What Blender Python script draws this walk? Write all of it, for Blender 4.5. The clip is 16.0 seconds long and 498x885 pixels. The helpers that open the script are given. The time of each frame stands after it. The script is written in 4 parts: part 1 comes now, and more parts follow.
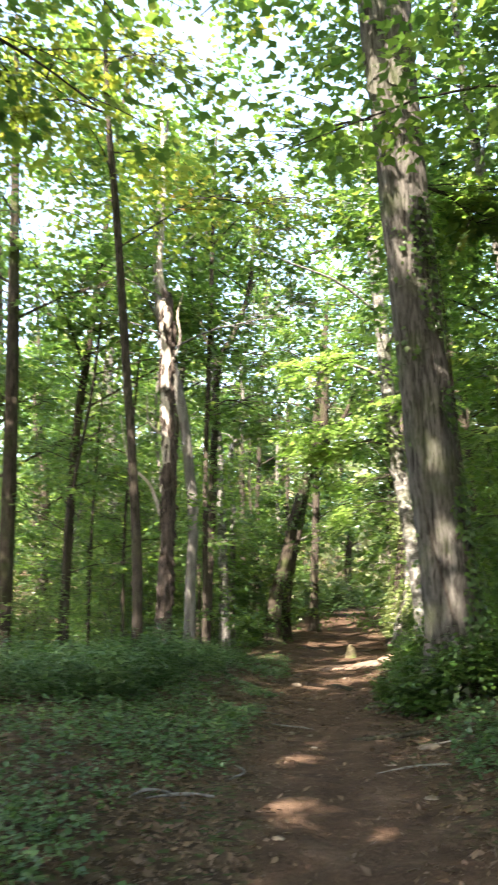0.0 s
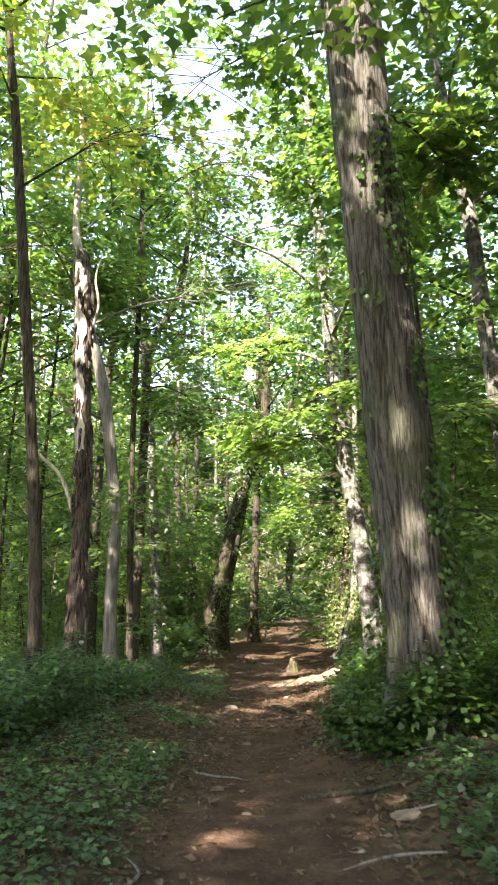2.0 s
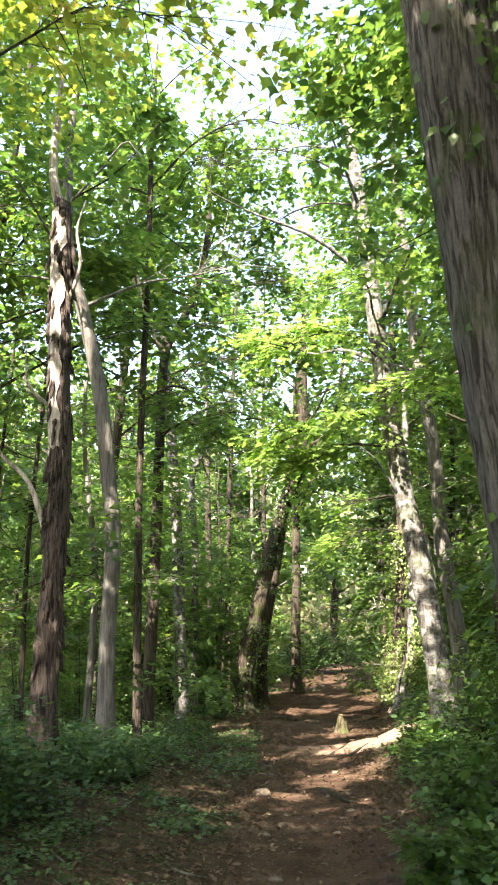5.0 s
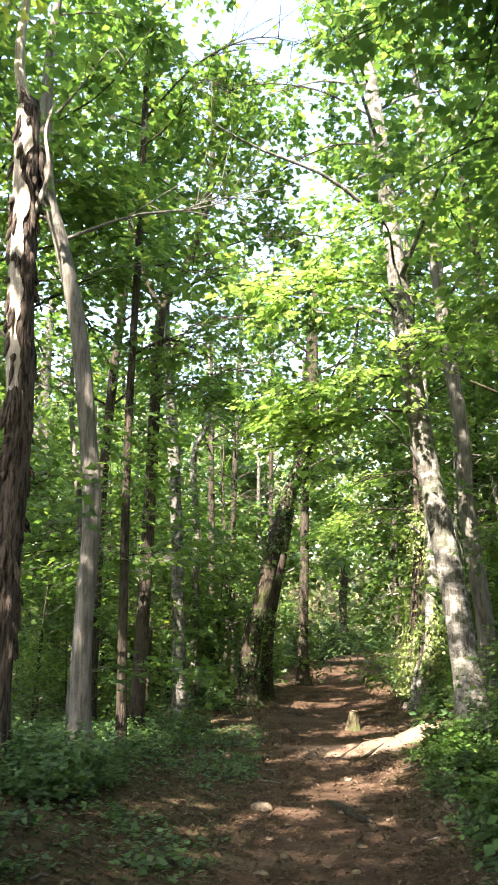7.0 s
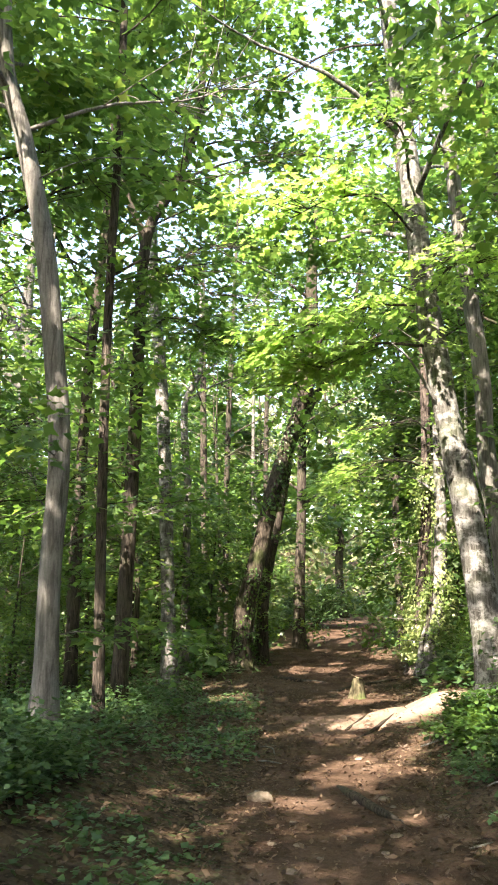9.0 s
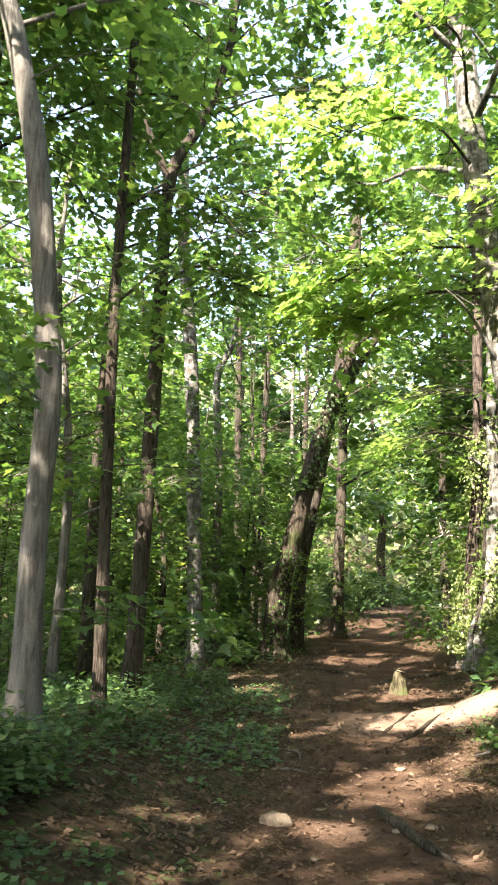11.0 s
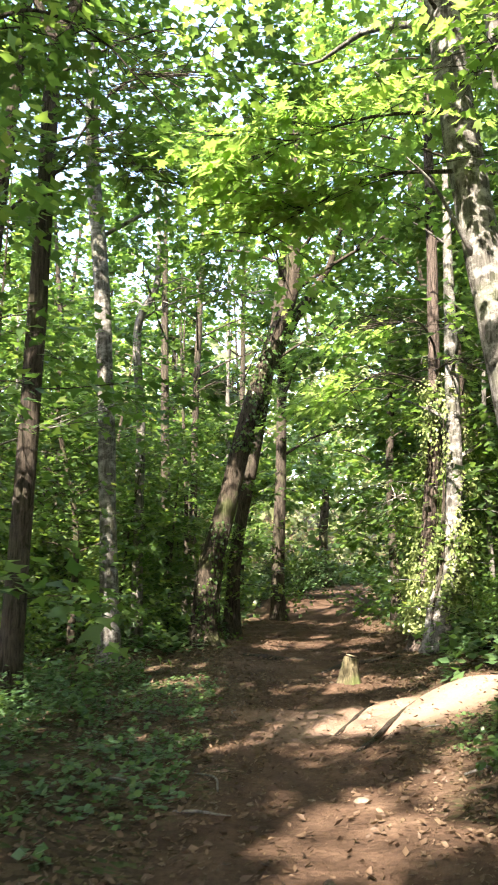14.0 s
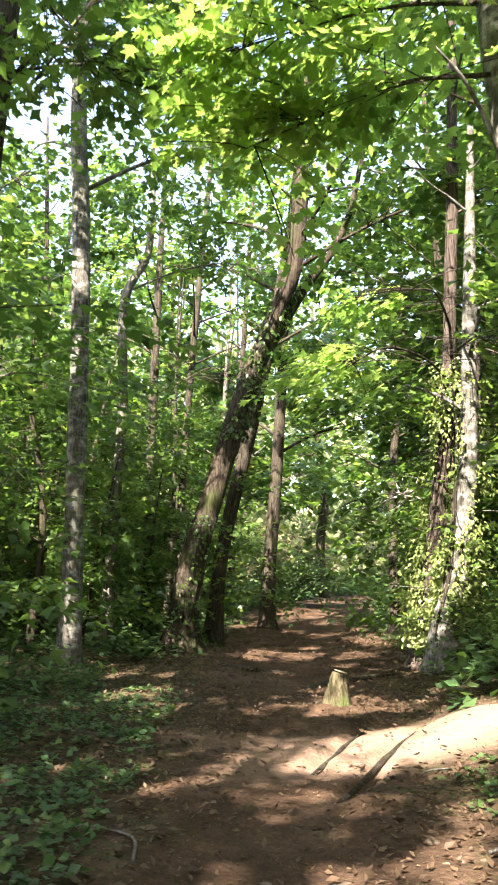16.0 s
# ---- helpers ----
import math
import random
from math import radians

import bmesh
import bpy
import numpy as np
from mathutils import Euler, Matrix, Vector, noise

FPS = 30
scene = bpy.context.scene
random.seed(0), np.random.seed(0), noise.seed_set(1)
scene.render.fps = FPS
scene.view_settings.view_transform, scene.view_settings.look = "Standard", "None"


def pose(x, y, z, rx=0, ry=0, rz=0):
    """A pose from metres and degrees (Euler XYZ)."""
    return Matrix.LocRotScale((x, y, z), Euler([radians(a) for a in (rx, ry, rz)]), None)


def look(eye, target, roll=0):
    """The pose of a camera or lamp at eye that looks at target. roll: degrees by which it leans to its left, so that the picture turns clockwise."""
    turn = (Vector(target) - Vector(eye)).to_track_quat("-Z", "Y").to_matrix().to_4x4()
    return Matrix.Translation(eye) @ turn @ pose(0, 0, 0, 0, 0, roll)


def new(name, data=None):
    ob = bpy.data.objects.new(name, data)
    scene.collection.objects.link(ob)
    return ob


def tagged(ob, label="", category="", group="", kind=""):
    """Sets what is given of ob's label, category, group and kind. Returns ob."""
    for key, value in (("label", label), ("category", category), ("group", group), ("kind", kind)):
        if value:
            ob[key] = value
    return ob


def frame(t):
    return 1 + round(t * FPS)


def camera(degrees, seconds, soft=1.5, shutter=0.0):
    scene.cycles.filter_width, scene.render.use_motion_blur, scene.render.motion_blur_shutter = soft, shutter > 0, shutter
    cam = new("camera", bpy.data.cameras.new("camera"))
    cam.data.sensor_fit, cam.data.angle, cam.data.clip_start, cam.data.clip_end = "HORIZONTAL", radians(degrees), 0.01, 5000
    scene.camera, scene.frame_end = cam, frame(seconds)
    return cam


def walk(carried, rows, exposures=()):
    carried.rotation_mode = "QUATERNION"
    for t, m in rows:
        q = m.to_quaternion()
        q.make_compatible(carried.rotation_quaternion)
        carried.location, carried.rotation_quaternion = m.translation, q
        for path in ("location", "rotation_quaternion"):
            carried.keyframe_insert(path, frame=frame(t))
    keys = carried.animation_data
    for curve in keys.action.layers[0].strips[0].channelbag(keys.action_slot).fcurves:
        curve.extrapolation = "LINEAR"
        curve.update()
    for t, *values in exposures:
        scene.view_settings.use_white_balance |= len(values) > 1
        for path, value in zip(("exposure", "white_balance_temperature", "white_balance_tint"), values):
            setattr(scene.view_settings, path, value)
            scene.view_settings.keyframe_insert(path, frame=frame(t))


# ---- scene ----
cam = camera(35.2, 16.0, soft=1.8, shutter=0.45)
METRES, EYE, TILT, LEAN, TURN = 17.0, 1.55, 11.0, 0.0, 0.0
ROWS = [
    (0.0, 0.0, 0.0, 0.0, -0.0, 0.0, 0.0),
    (0.5, 0.0023, 0.0326, -0.0068, -4.67, 0.0, -1.68),
    (1.0, 0.0068, 0.0675, -0.0141, -5.75, -0.22, -1.19),
    (1.5, 0.0098, 0.1007, -0.0204, -6.32, 0.31, -1.46),
    (2.0, 0.0144, 0.1369, -0.0269, -4.26, 0.65, -0.29),
    (2.5, 0.0218, 0.172, -0.0327, -3.54, 1.46, -0.23),
    (3.0, 0.0242, 0.2064, -0.0394, -2.43, 2.6, -0.3),
    (5.5, 0.0452, 0.3886, -0.0742, -0.32, 4.06, 1.61),
    (6.0, 0.048, 0.4198, -0.0816, 1.05, 4.38, 2.22),
    (6.5, 0.0476, 0.4479, -0.0878, -0.5, 3.84, 0.94),
    (7.0, 0.0488, 0.4731, -0.0931, -0.64, 3.12, 0.2),
    (7.5, 0.0454, 0.5017, -0.0998, -0.8, 2.24, -0.01),
    (8.0, 0.046, 0.5305, -0.1063, -1.18, 1.39, 0.12),
    (10.5, 0.057, 0.6534, -0.1354, 0.03, 0.17, 0.3),
    (11.0, 0.0622, 0.6802, -0.1433, 2.01, -0.25, -0.55),
    (11.5, 0.0662, 0.7093, -0.1516, 0.17, -0.59, -1.17),
    (12.0, 0.069, 0.7371, -0.1586, -0.65, -0.61, -0.74),
    (12.5, 0.0729, 0.7669, -0.1677, -1.62, -0.98, -0.43),
    (13.0, 0.0794, 0.7959, -0.1754, -2.09, -1.37, 0.02),
    (13.5, 0.0781, 0.825, -0.1834, -1.81, -1.71, 0.21),
    (14.0, 0.0815, 0.8526, -0.191, -2.25, -1.2, 0.04),
    (14.5, 0.0878, 0.8803, -0.1982, -5.9, -0.07, -1.9),
    (15.0, 0.0915, 0.9093, -0.2054, -5.37, 0.53, -1.11),
    (15.5, 0.0995, 0.9386, -0.2127, -2.27, -0.16, -0.28),
    (16.0, 0.1046, 0.9656, -0.2224, -1.96, -0.59, -2.5),
]
walk(cam, [(t, pose(0, 0, EYE, TILT, LEAN, TURN) @ pose(METRES * x, METRES * y, METRES * z, 90 + pitch, roll, yaw)) for t, x, y, z, yaw, pitch, roll in ROWS], [(0.0, 3.08, 7300, 13)])


# ---- light ----
SUN_AZ, SUN_EL = radians(25.0), radians(44.0)      # shadows run this far to the right of straight ahead
TO_SUN = np.array([-math.sin(SUN_AZ) * math.cos(SUN_EL), -math.cos(SUN_AZ) * math.cos(SUN_EL), math.sin(SUN_EL)])
world = bpy.data.worlds.new("sky")
scene.world = world
world.use_nodes = True
wn = world.node_tree
sky = wn.nodes.new("ShaderNodeTexSky")
sky.sky_type, sky.sun_disc = "NISHITA", False
sky.sun_elevation, sky.sun_rotation = SUN_EL, math.atan2(TO_SUN[0], TO_SUN[1])
sky.air_density, sky.dust_density = 1.0, 2.2
wn.nodes["Background"].inputs["Strength"].default_value = 0.15
wn.links.new(sky.outputs[0], wn.nodes["Background"].inputs["Color"])
sun = new("sun", bpy.data.lights.new("sun", "SUN"))
sun.data.energy, sun.data.angle, sun.data.color = 4.0, radians(0.53), (1.0, 0.93, 0.82)
sun.matrix_world = look(Vector(TO_SUN * 60), (0, 0, 0))


# ---- materials ----
def material(name, rough=0.8, spec=0.3):
    m = bpy.data.materials.new(name)
    m.use_nodes = True
    n = m.node_tree
    b = n.nodes["Principled BSDF"]
    b.inputs["Roughness"].default_value = rough
    b.inputs["Specular IOR Level"].default_value = spec
    return m, n, b


def node(n, kind, **values):
    made = n.nodes.new("ShaderNode" + kind)
    for key, value in values.items():
        made.inputs[key.replace("_", " ")].default_value = value
    return made


def ramp(n, source, stops):
    r = n.nodes.new("ShaderNodeValToRGB")
    els = r.color_ramp.elements
    while len(els) < len(stops):
        els.new(0.5)
    for e, (p, c) in zip(els, stops):
        e.position, e.color = p, (*c, 1)
    n.links.new(source, r.inputs[0])
    return r.outputs[0]


def coords(n, scale, where="Object"):
    tc = n.nodes.new("ShaderNodeTexCoord")
    mp = node(n, "Mapping", Scale=scale)
    n.links.new(tc.outputs[where], mp.inputs[0])
    return mp.outputs[0]


def mix(n, kind, fac, a, b):
    m = n.nodes.new("ShaderNodeMix")
    m.data_type, m.blend_type = "RGBA", kind
    for src, sock in ((fac, m.inputs[0]), (a, m.inputs[6]), (b, m.inputs[7])):
        if isinstance(src, (int, float)):
            sock.default_value = src
        elif isinstance(src, tuple):
            sock.default_value = (*src, 1)
        else:
            n.links.new(src, sock)
    return m.outputs[2]


def bump(n, b, height, strength, distance):
    bp = node(n, "Bump", Strength=strength, Distance=distance)
    n.links.new(height, bp.inputs["Height"])
    n.links.new(bp.outputs[0], b.inputs["Normal"])


def leaf_material(name, stops, through_stops, share=0.40, rough=0.36):
    """A leaf: a glossy green face that lets part of the light through."""
    m, n, b = material(name, rough, 0.42)
    geo = n.nodes.new("ShaderNodeNewGeometry")
    big = node(n, "TexNoise", Scale=0.7, Detail=2.0)
    n.links.new(geo.outputs["Position"], big.inputs["Vector"])
    add = n.nodes.new("ShaderNodeMath")
    add.operation = "MULTIPLY_ADD"
    n.links.new(geo.outputs["Random Per Island"], add.inputs[0])
    add.inputs[1].default_value = 0.6
    half = n.nodes.new("ShaderNodeMath")
    half.operation = "MULTIPLY_ADD"
    n.links.new(big.outputs[0], half.inputs[0])
    half.inputs[1].default_value, half.inputs[2].default_value = 0.9, -0.25
    n.links.new(half.outputs[0], add.inputs[2])
    n.links.new(ramp(n, add.outputs[0], stops), b.inputs["Base Color"])
    tr = n.nodes.new("ShaderNodeBsdfTranslucent")
    n.links.new(ramp(n, add.outputs[0], through_stops), tr.inputs["Color"])
    ms = n.nodes.new("ShaderNodeMixShader")
    ms.inputs[0].default_value = share
    n.links.new(b.outputs[0], ms.inputs[1])
    n.links.new(tr.outputs[0], ms.inputs[2])
    n.links.new(ms.outputs[0], n.nodes["Material Output"].inputs["Surface"])
    return m


def bark_material(name, dark, light, scale=1.0, patches=None, moss=0.0, depth=0.02):
    m, n, b = material(name, 0.88, 0.15)
    v = coords(n, (13 * scale, 13 * scale, 1.5 * scale))
    w = coords(n, (1, 1, 1))
    furrow = node(n, "TexNoise", Scale=1.9, Detail=7.0, Roughness=0.62, Distortion=0.9)
    n.links.new(v, furrow.inputs["Vector"])
    grain = node(n, "TexNoise", Scale=38.0, Detail=4.0)
    n.links.new(w, grain.inputs["Vector"])
    stain = node(n, "TexNoise", Scale=1.6, Detail=5.0, Roughness=0.6)
    n.links.new(w, stain.inputs["Vector"])
    col = ramp(n, furrow.outputs[0], [(0.40, dark), (0.50, tuple((a + c) / 2 for a, c in zip(dark, light))), (0.66, light)])
    col = mix(n, "MULTIPLY", 0.5, col, ramp(n, grain.outputs[0], [(0.3, (0.55, 0.55, 0.55)), (0.7, (1, 1, 1))]))
    if patches:
        rings = node(n, "TexNoise", Scale=3.0, Detail=5.0, Roughness=0.7)
        n.links.new(coords(n, (1.8, 1.8, 2.3)), rings.inputs["Vector"])
        col = mix(n, "MIX", ramp(n, rings.outputs[0], [(0.47, (0, 0, 0)), (0.66, (0.75, 0.75, 0.75))]), col, patches)
    if moss:
        col = mix(n, "MIX", ramp(n, stain.outputs[0], [(0.5, (0, 0, 0)), (0.68, (moss, moss, moss))]), col, (0.07, 0.10, 0.03))
    n.links.new(col, b.inputs["Base Color"])
    bump(n, b, furrow.outputs[0], 1.0, depth * 1.6)
    return m


GREEN = [(0.1, (0.034, 0.070, 0.026)), (0.45, (0.058, 0.112, 0.036)), (0.75, (0.098, 0.162, 0.045)), (1.0, (0.17, 0.21, 0.057))]
GLOW = [(0.1, (0.085, 0.195, 0.035)), (0.5, (0.17, 0.325, 0.055)), (0.8, (0.30, 0.455, 0.075)), (1.0, (0.50, 0.51, 0.10))]
LEAF = leaf_material("maple_leaf", GREEN, GLOW, 0.43)
# lit copy of the maple leaf: sunlight is put into its brighter colour
BRIGHT = leaf_material("sunlit_maple_leaf", [(0.1, (0.12, 0.195, 0.055)), (0.6, (0.19, 0.28, 0.085)), (1.0, (0.28, 0.36, 0.13))],
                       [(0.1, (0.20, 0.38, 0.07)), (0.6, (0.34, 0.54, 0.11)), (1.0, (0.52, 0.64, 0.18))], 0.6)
# far leaves: sun and haze of the distance mixed into a paler colour
HILL = leaf_material("hazy_sunlit_leaf", [(0.1, (0.06, 0.09, 0.04)), (0.5, (0.13, 0.165, 0.075)), (0.8, (0.22, 0.22, 0.12)), (1.0, (0.33, 0.28, 0.17))],
                     [(0.1, (0.12, 0.22, 0.05)), (0.6, (0.28, 0.36, 0.10)), (1.0, (0.48, 0.44, 0.18))], 0.35, 0.5)
AUTUMN = leaf_material("turning_leaf", [(0.1, (0.08, 0.13, 0.025)), (0.6, (0.15, 0.19, 0.035)), (0.88, (0.25, 0.23, 0.05)), (1.0, (0.34, 0.17, 0.05))],
                       [(0.1, (0.22, 0.38, 0.05)), (0.6, (0.42, 0.52, 0.07)), (0.88, (0.62, 0.55, 0.09)), (1.0, (0.62, 0.33, 0.08))], 0.5)
WEED = leaf_material("weed_leaf", [(0.1, (0.036, 0.078, 0.036)), (0.5, (0.062, 0.122, 0.052)), (1.0, (0.115, 0.175, 0.060))],
                     [(0.1, (0.05, 0.14, 0.02)), (0.5, (0.09, 0.22, 0.03)), (1.0, (0.2, 0.34, 0.04))], 0.3)
# ivy lightened in colour to stand for the sun on it
SUNLIT_IVY = leaf_material("sunlit_ivy_leaf", [(0.1, (0.10, 0.15, 0.05)), (0.5, (0.18, 0.235, 0.085)), (1.0, (0.30, 0.33, 0.15))],
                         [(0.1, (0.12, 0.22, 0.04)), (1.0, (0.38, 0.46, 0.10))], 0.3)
IVY = leaf_material("ivy_leaf", [(0.1, (0.018, 0.045, 0.012)), (0.5, (0.035, 0.085, 0.02)), (1.0, (0.09, 0.15, 0.03))],
                    [(0.1, (0.05, 0.12, 0.01)), (1.0, (0.2, 0.34, 0.03))], 0.25, 0.35)
LITTER = leaf_material("dry_leaf", [(0.05, (0.045, 0.028, 0.019)), (0.45, (0.090, 0.058, 0.038)), (0.75, (0.115, 0.078, 0.052)), (0.95, (0.165, 0.118, 0.078)), (1.0, (0.22, 0.11, 0.04))],
                       [(0.1, (0.10, 0.06, 0.03)), (1.0, (0.30, 0.18, 0.06))], 0.12, 0.6)
MOSSY = bark_material("dark_mossy_bark", (0.018, 0.015, 0.012), (0.090, 0.073, 0.058), 1.1, None, 0.5, 0.03)
OAK = bark_material("furrowed_grey_bark", (0.030, 0.027, 0.024), (0.168, 0.160, 0.150), 1.0, None, 0.4, 0.03)
DARK = bark_material("dark_brown_bark", (0.018, 0.015, 0.013), (0.095, 0.079, 0.066), 1.3, None, 0.2, 0.02)
SMOOTH = bark_material("smooth_grey_bark", (0.085, 0.080, 0.075), (0.215, 0.205, 0.195), 0.7, None, 0.15, 0.006)
BIRCH = bark_material("pale_patchy_bark", (0.042, 0.039, 0.035), (0.145, 0.140, 0.132), 0.8, (0.36, 0.356, 0.352), 0.28, 0.010)
SHAGGY = bark_material("shaggy_loose_bark", (0.022, 0.017, 0.015), (0.155, 0.124, 0.110), 1.1, None, 0.0, 0.035)
BARE = bark_material("bare_weathered_wood", (0.29, 0.25, 0.225), (0.60, 0.545, 0.50), 1.2, None, 0.0, 0.006)


def ground_material():
    m, n, b = material("trail_earth", 0.93, 0.1)
    geo = n.nodes.new("ShaderNodeNewGeometry")
    pos = geo.outputs["Position"]
    at = n.nodes.new("ShaderNodeAttribute")
    at.attribute_name = "trodden"
    fine = node(n, "TexNoise", Scale=30.0, Detail=8.0, Roughness=0.78)
    mid = node(n, "TexNoise", Scale=2.2, Detail=6.0, Roughness=0.6)
    cells = node(n, "TexVoronoi", Scale=17.0, Randomness=1.0)
    crumbs = node(n, "TexVoronoi", Scale=60.0, Randomness=1.0)
    for t in (fine, mid, cells, crumbs):
        n.links.new(pos, t.inputs["Vector"])
    earth = ramp(n, mid.outputs[0], [(0.3, (0.050, 0.032, 0.023)), (0.55, (0.094, 0.060, 0.043)), (0.75, (0.165, 0.113, 0.083))])
    earth = mix(n, "MULTIPLY", 0.6, earth, ramp(n, fine.outputs[0], [(0.36, (0.35, 0.33, 0.32)), (0.64, (1.2, 1.17, 1.15))]))
    earth = mix(n, "MIX", ramp(n, crumbs.outputs["Distance"], [(0.10, (0.35, 0.35, 0.35)), (0.22, (0, 0, 0))]), earth, (0.20, 0.15, 0.115))
    # sunlit patches: sunlight painted into the earth as a paler colour
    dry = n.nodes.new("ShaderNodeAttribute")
    dry.attribute_name = "sunlit_dust"
    sunlit_sand = mix(n, "MULTIPLY", 0.5, (0.29, 0.205, 0.165), ramp(n, fine.outputs[0], [(0.3, (0.6, 0.58, 0.55)), (0.7, (1.1, 1.08, 1.06))]))
    cellcol = n.nodes.new("ShaderNodeSeparateColor")
    n.links.new(cells.outputs["Color"], cellcol.inputs[0])
    duff = ramp(n, cellcol.outputs[0], [(0.0, (0.035, 0.024, 0.017)), (0.4, (0.070, 0.048, 0.033)), (0.75, (0.115, 0.080, 0.054)), (0.9, (0.055, 0.075, 0.030))])
    duff = mix(n, "MULTIPLY", 0.6, duff, ramp(n, fine.outputs[0], [(0.3, (0.45, 0.45, 0.45)), (0.7, (1.1, 1.1, 1.1))]))
    n.links.new(mix(n, "MIX", dry.outputs["Fac"], mix(n, "MIX", at.outputs["Fac"], duff, earth), sunlit_sand), b.inputs["Base Color"])
    h = n.nodes.new("ShaderNodeMath")
    h.operation = "ADD"
    n.links.new(fine.outputs[0], h.inputs[0])
    n.links.new(cells.outputs["Distance"], h.inputs[1])
    bump(n, b, h.outputs[0], 0.7, 0.024)
    return m


EARTH = ground_material()


def stone_material():
    m, n, b = material("weathered_stone", 0.85, 0.2)
    a = node(n, "TexNoise", Scale=9.0, Detail=8.0, Roughness=0.7)
    n.links.new(coords(n, (1, 1, 1)), a.inputs["Vector"])
    n.links.new(ramp(n, a.outputs[0], [(0.3, (0.10, 0.078, 0.062)), (0.5, (0.16, 0.128, 0.10)), (0.7, (0.24, 0.20, 0.165))]), b.inputs["Base Color"])
    bump(n, b, a.outputs[0], 0.7, 0.02)
    return m


STONE = stone_material()
CUT = bark_material("cut_wood", (0.13, 0.10, 0.065), (0.27, 0.22, 0.15), 1.0, None, 0.3, 0.004)
STUMP = bark_material("mossy_stump_wood", (0.045, 0.040, 0.024), (0.155, 0.135, 0.085), 1.0, None, 0.85, 0.02)
rng = np.random.default_rng(7)


# ---- geometry helpers ----
def wavy(seed, p, scale, octaves=3):
    """Smooth noise in about -1..1 of points p (..., d)."""
    r = np.random.default_rng(seed)
    p = np.asarray(p, float)
    total, amp = np.zeros(p.shape[:-1]), 1.0
    for _ in range(octaves):
        for _ in range(5):
            k = r.normal(size=p.shape[-1]) * scale
            total = total + amp * 0.32 * np.sin(p @ k + r.uniform(0, 6.28))
        scale, amp = scale * 2.1, amp * 0.5
    return total


def build_mesh(name, verts, faces, mat, smooth=True):
    """A mesh from vertex rows and face rows (all of one size, or several arrays)."""
    me = bpy.data.meshes.new(name)
    faces = faces if isinstance(faces, list) else [faces]
    loops = np.concatenate([f.ravel() for f in faces]).astype(np.int32)
    sizes = np.concatenate([np.full(len(f), f.shape[1], np.int32) for f in faces])
    me.vertices.add(len(verts))
    me.vertices.foreach_set("co", np.asarray(verts, np.float32).ravel())
    me.loops.add(len(loops))
    me.loops.foreach_set("vertex_index", loops)
    me.polygons.add(len(sizes))
    me.polygons.foreach_set("loop_start", np.concatenate([[0], np.cumsum(sizes)[:-1]]).astype(np.int32))
    if smooth:
        me.polygons.foreach_set("use_smooth", np.ones(len(sizes), bool))
    me.update(calc_edges=True)
    me.materials.append(mat)
    return me


def part(name, me, parent, label="", kind=""):
    ob = new(name, me)
    ob.parent = parent
    return tagged(ob, label=label, kind=kind)


def spline(points, n):
    """n points on a smooth curve through the given ones."""
    p = np.asarray(points, float)
    if len(p) == 2:
        return p[0] + (p[1] - p[0]) * np.linspace(0, 1, n)[:, None]
    q = np.vstack([2 * p[0] - p[1], p, 2 * p[-1] - p[-2]])
    u = np.linspace(0, len(p) - 1 - 1e-6, n)
    i = u.astype(int)
    f = (u - i)[:, None]
    a, b, c, d = q[i], q[i + 1], q[i + 2], q[i + 3]
    return 0.5 * (2 * b + (c - a) * f + (2 * a - 5 * b + 4 * c - d) * f ** 2 + (3 * b - a - 3 * c + d) * f ** 3)


def tube(points, radii, seg=10, rough=0.0, seed=0, ridges=0.0, flare=0.0):
    """A closed, tapered limb along points; ridges: bark furrows, flare: spread of the foot."""
    p = np.asarray(points, float)
    n = len(p)
    r = np.interp(np.linspace(0, 1, n), np.linspace(0, 1, len(radii)), radii)
    t = np.gradient(p, axis=0)
    t /= np.linalg.norm(t, axis=1)[:, None] + 1e-9
    side = np.cross(t, [0.13, 0.97, 0.21])
    side /= np.linalg.norm(side, axis=1)[:, None] + 1e-9
    up = np.cross(t, side)
    ang = np.linspace(0, 2 * np.pi, seg, endpoint=False)
    ca, sa = np.cos(ang), np.sin(ang)
    along = np.concatenate([[0], np.cumsum(np.linalg.norm(np.diff(p, axis=0), axis=1))])
    k = np.ones((n, seg))
    cyl = np.stack(np.broadcast_arrays(ca[None, :] * 1.3, sa[None, :] * 1.3, along[:, None] * 0.9), -1)
    if rough:
        k += rough * wavy(seed, cyl, 1.6, 3)
    if ridges:
        fine = np.stack(np.broadcast_arrays(ca[None, :] * 9, sa[None, :] * 9, along[:, None] * 1.4), -1)
        k += ridges * (1 - 2 * np.abs(wavy(seed + 3, fine, 1.3, 3)))
    if flare:
        foot = np.exp(-along / 0.45)[:, None]
        k += flare * foot * (0.6 + 0.6 * np.cos(ang * 5 + seed)[None, :] ** 2 + 0.3 * np.cos(ang * 3 + 1)[None, :])
    v = p[:, None, :] + (r[:, None] * k)[..., None] * (ca[None, :, None] * side[:, None, :] + sa[None, :, None] * up[:, None, :])
    v = v.reshape(-1, 3)
    i = np.arange(n - 1)[:, None] * seg
    j = np.arange(seg)[None, :]
    jj = (j + 1) % seg
    quads = np.stack([i + j, i + jj, i + seg + jj, i + seg + j], -1).reshape(-1, 4)
    v = np.vstack([v, p[0], p[-1]])
    j = np.arange(seg)
    caps = np.vstack([np.stack([(j + 1) % seg, j, np.full(seg, n * seg)], -1),
                      np.stack([(n - 1) * seg + j, (n - 1) * seg + (j + 1) % seg, np.full(seg, n * seg + 1)], -1)])
    return v, quads, caps


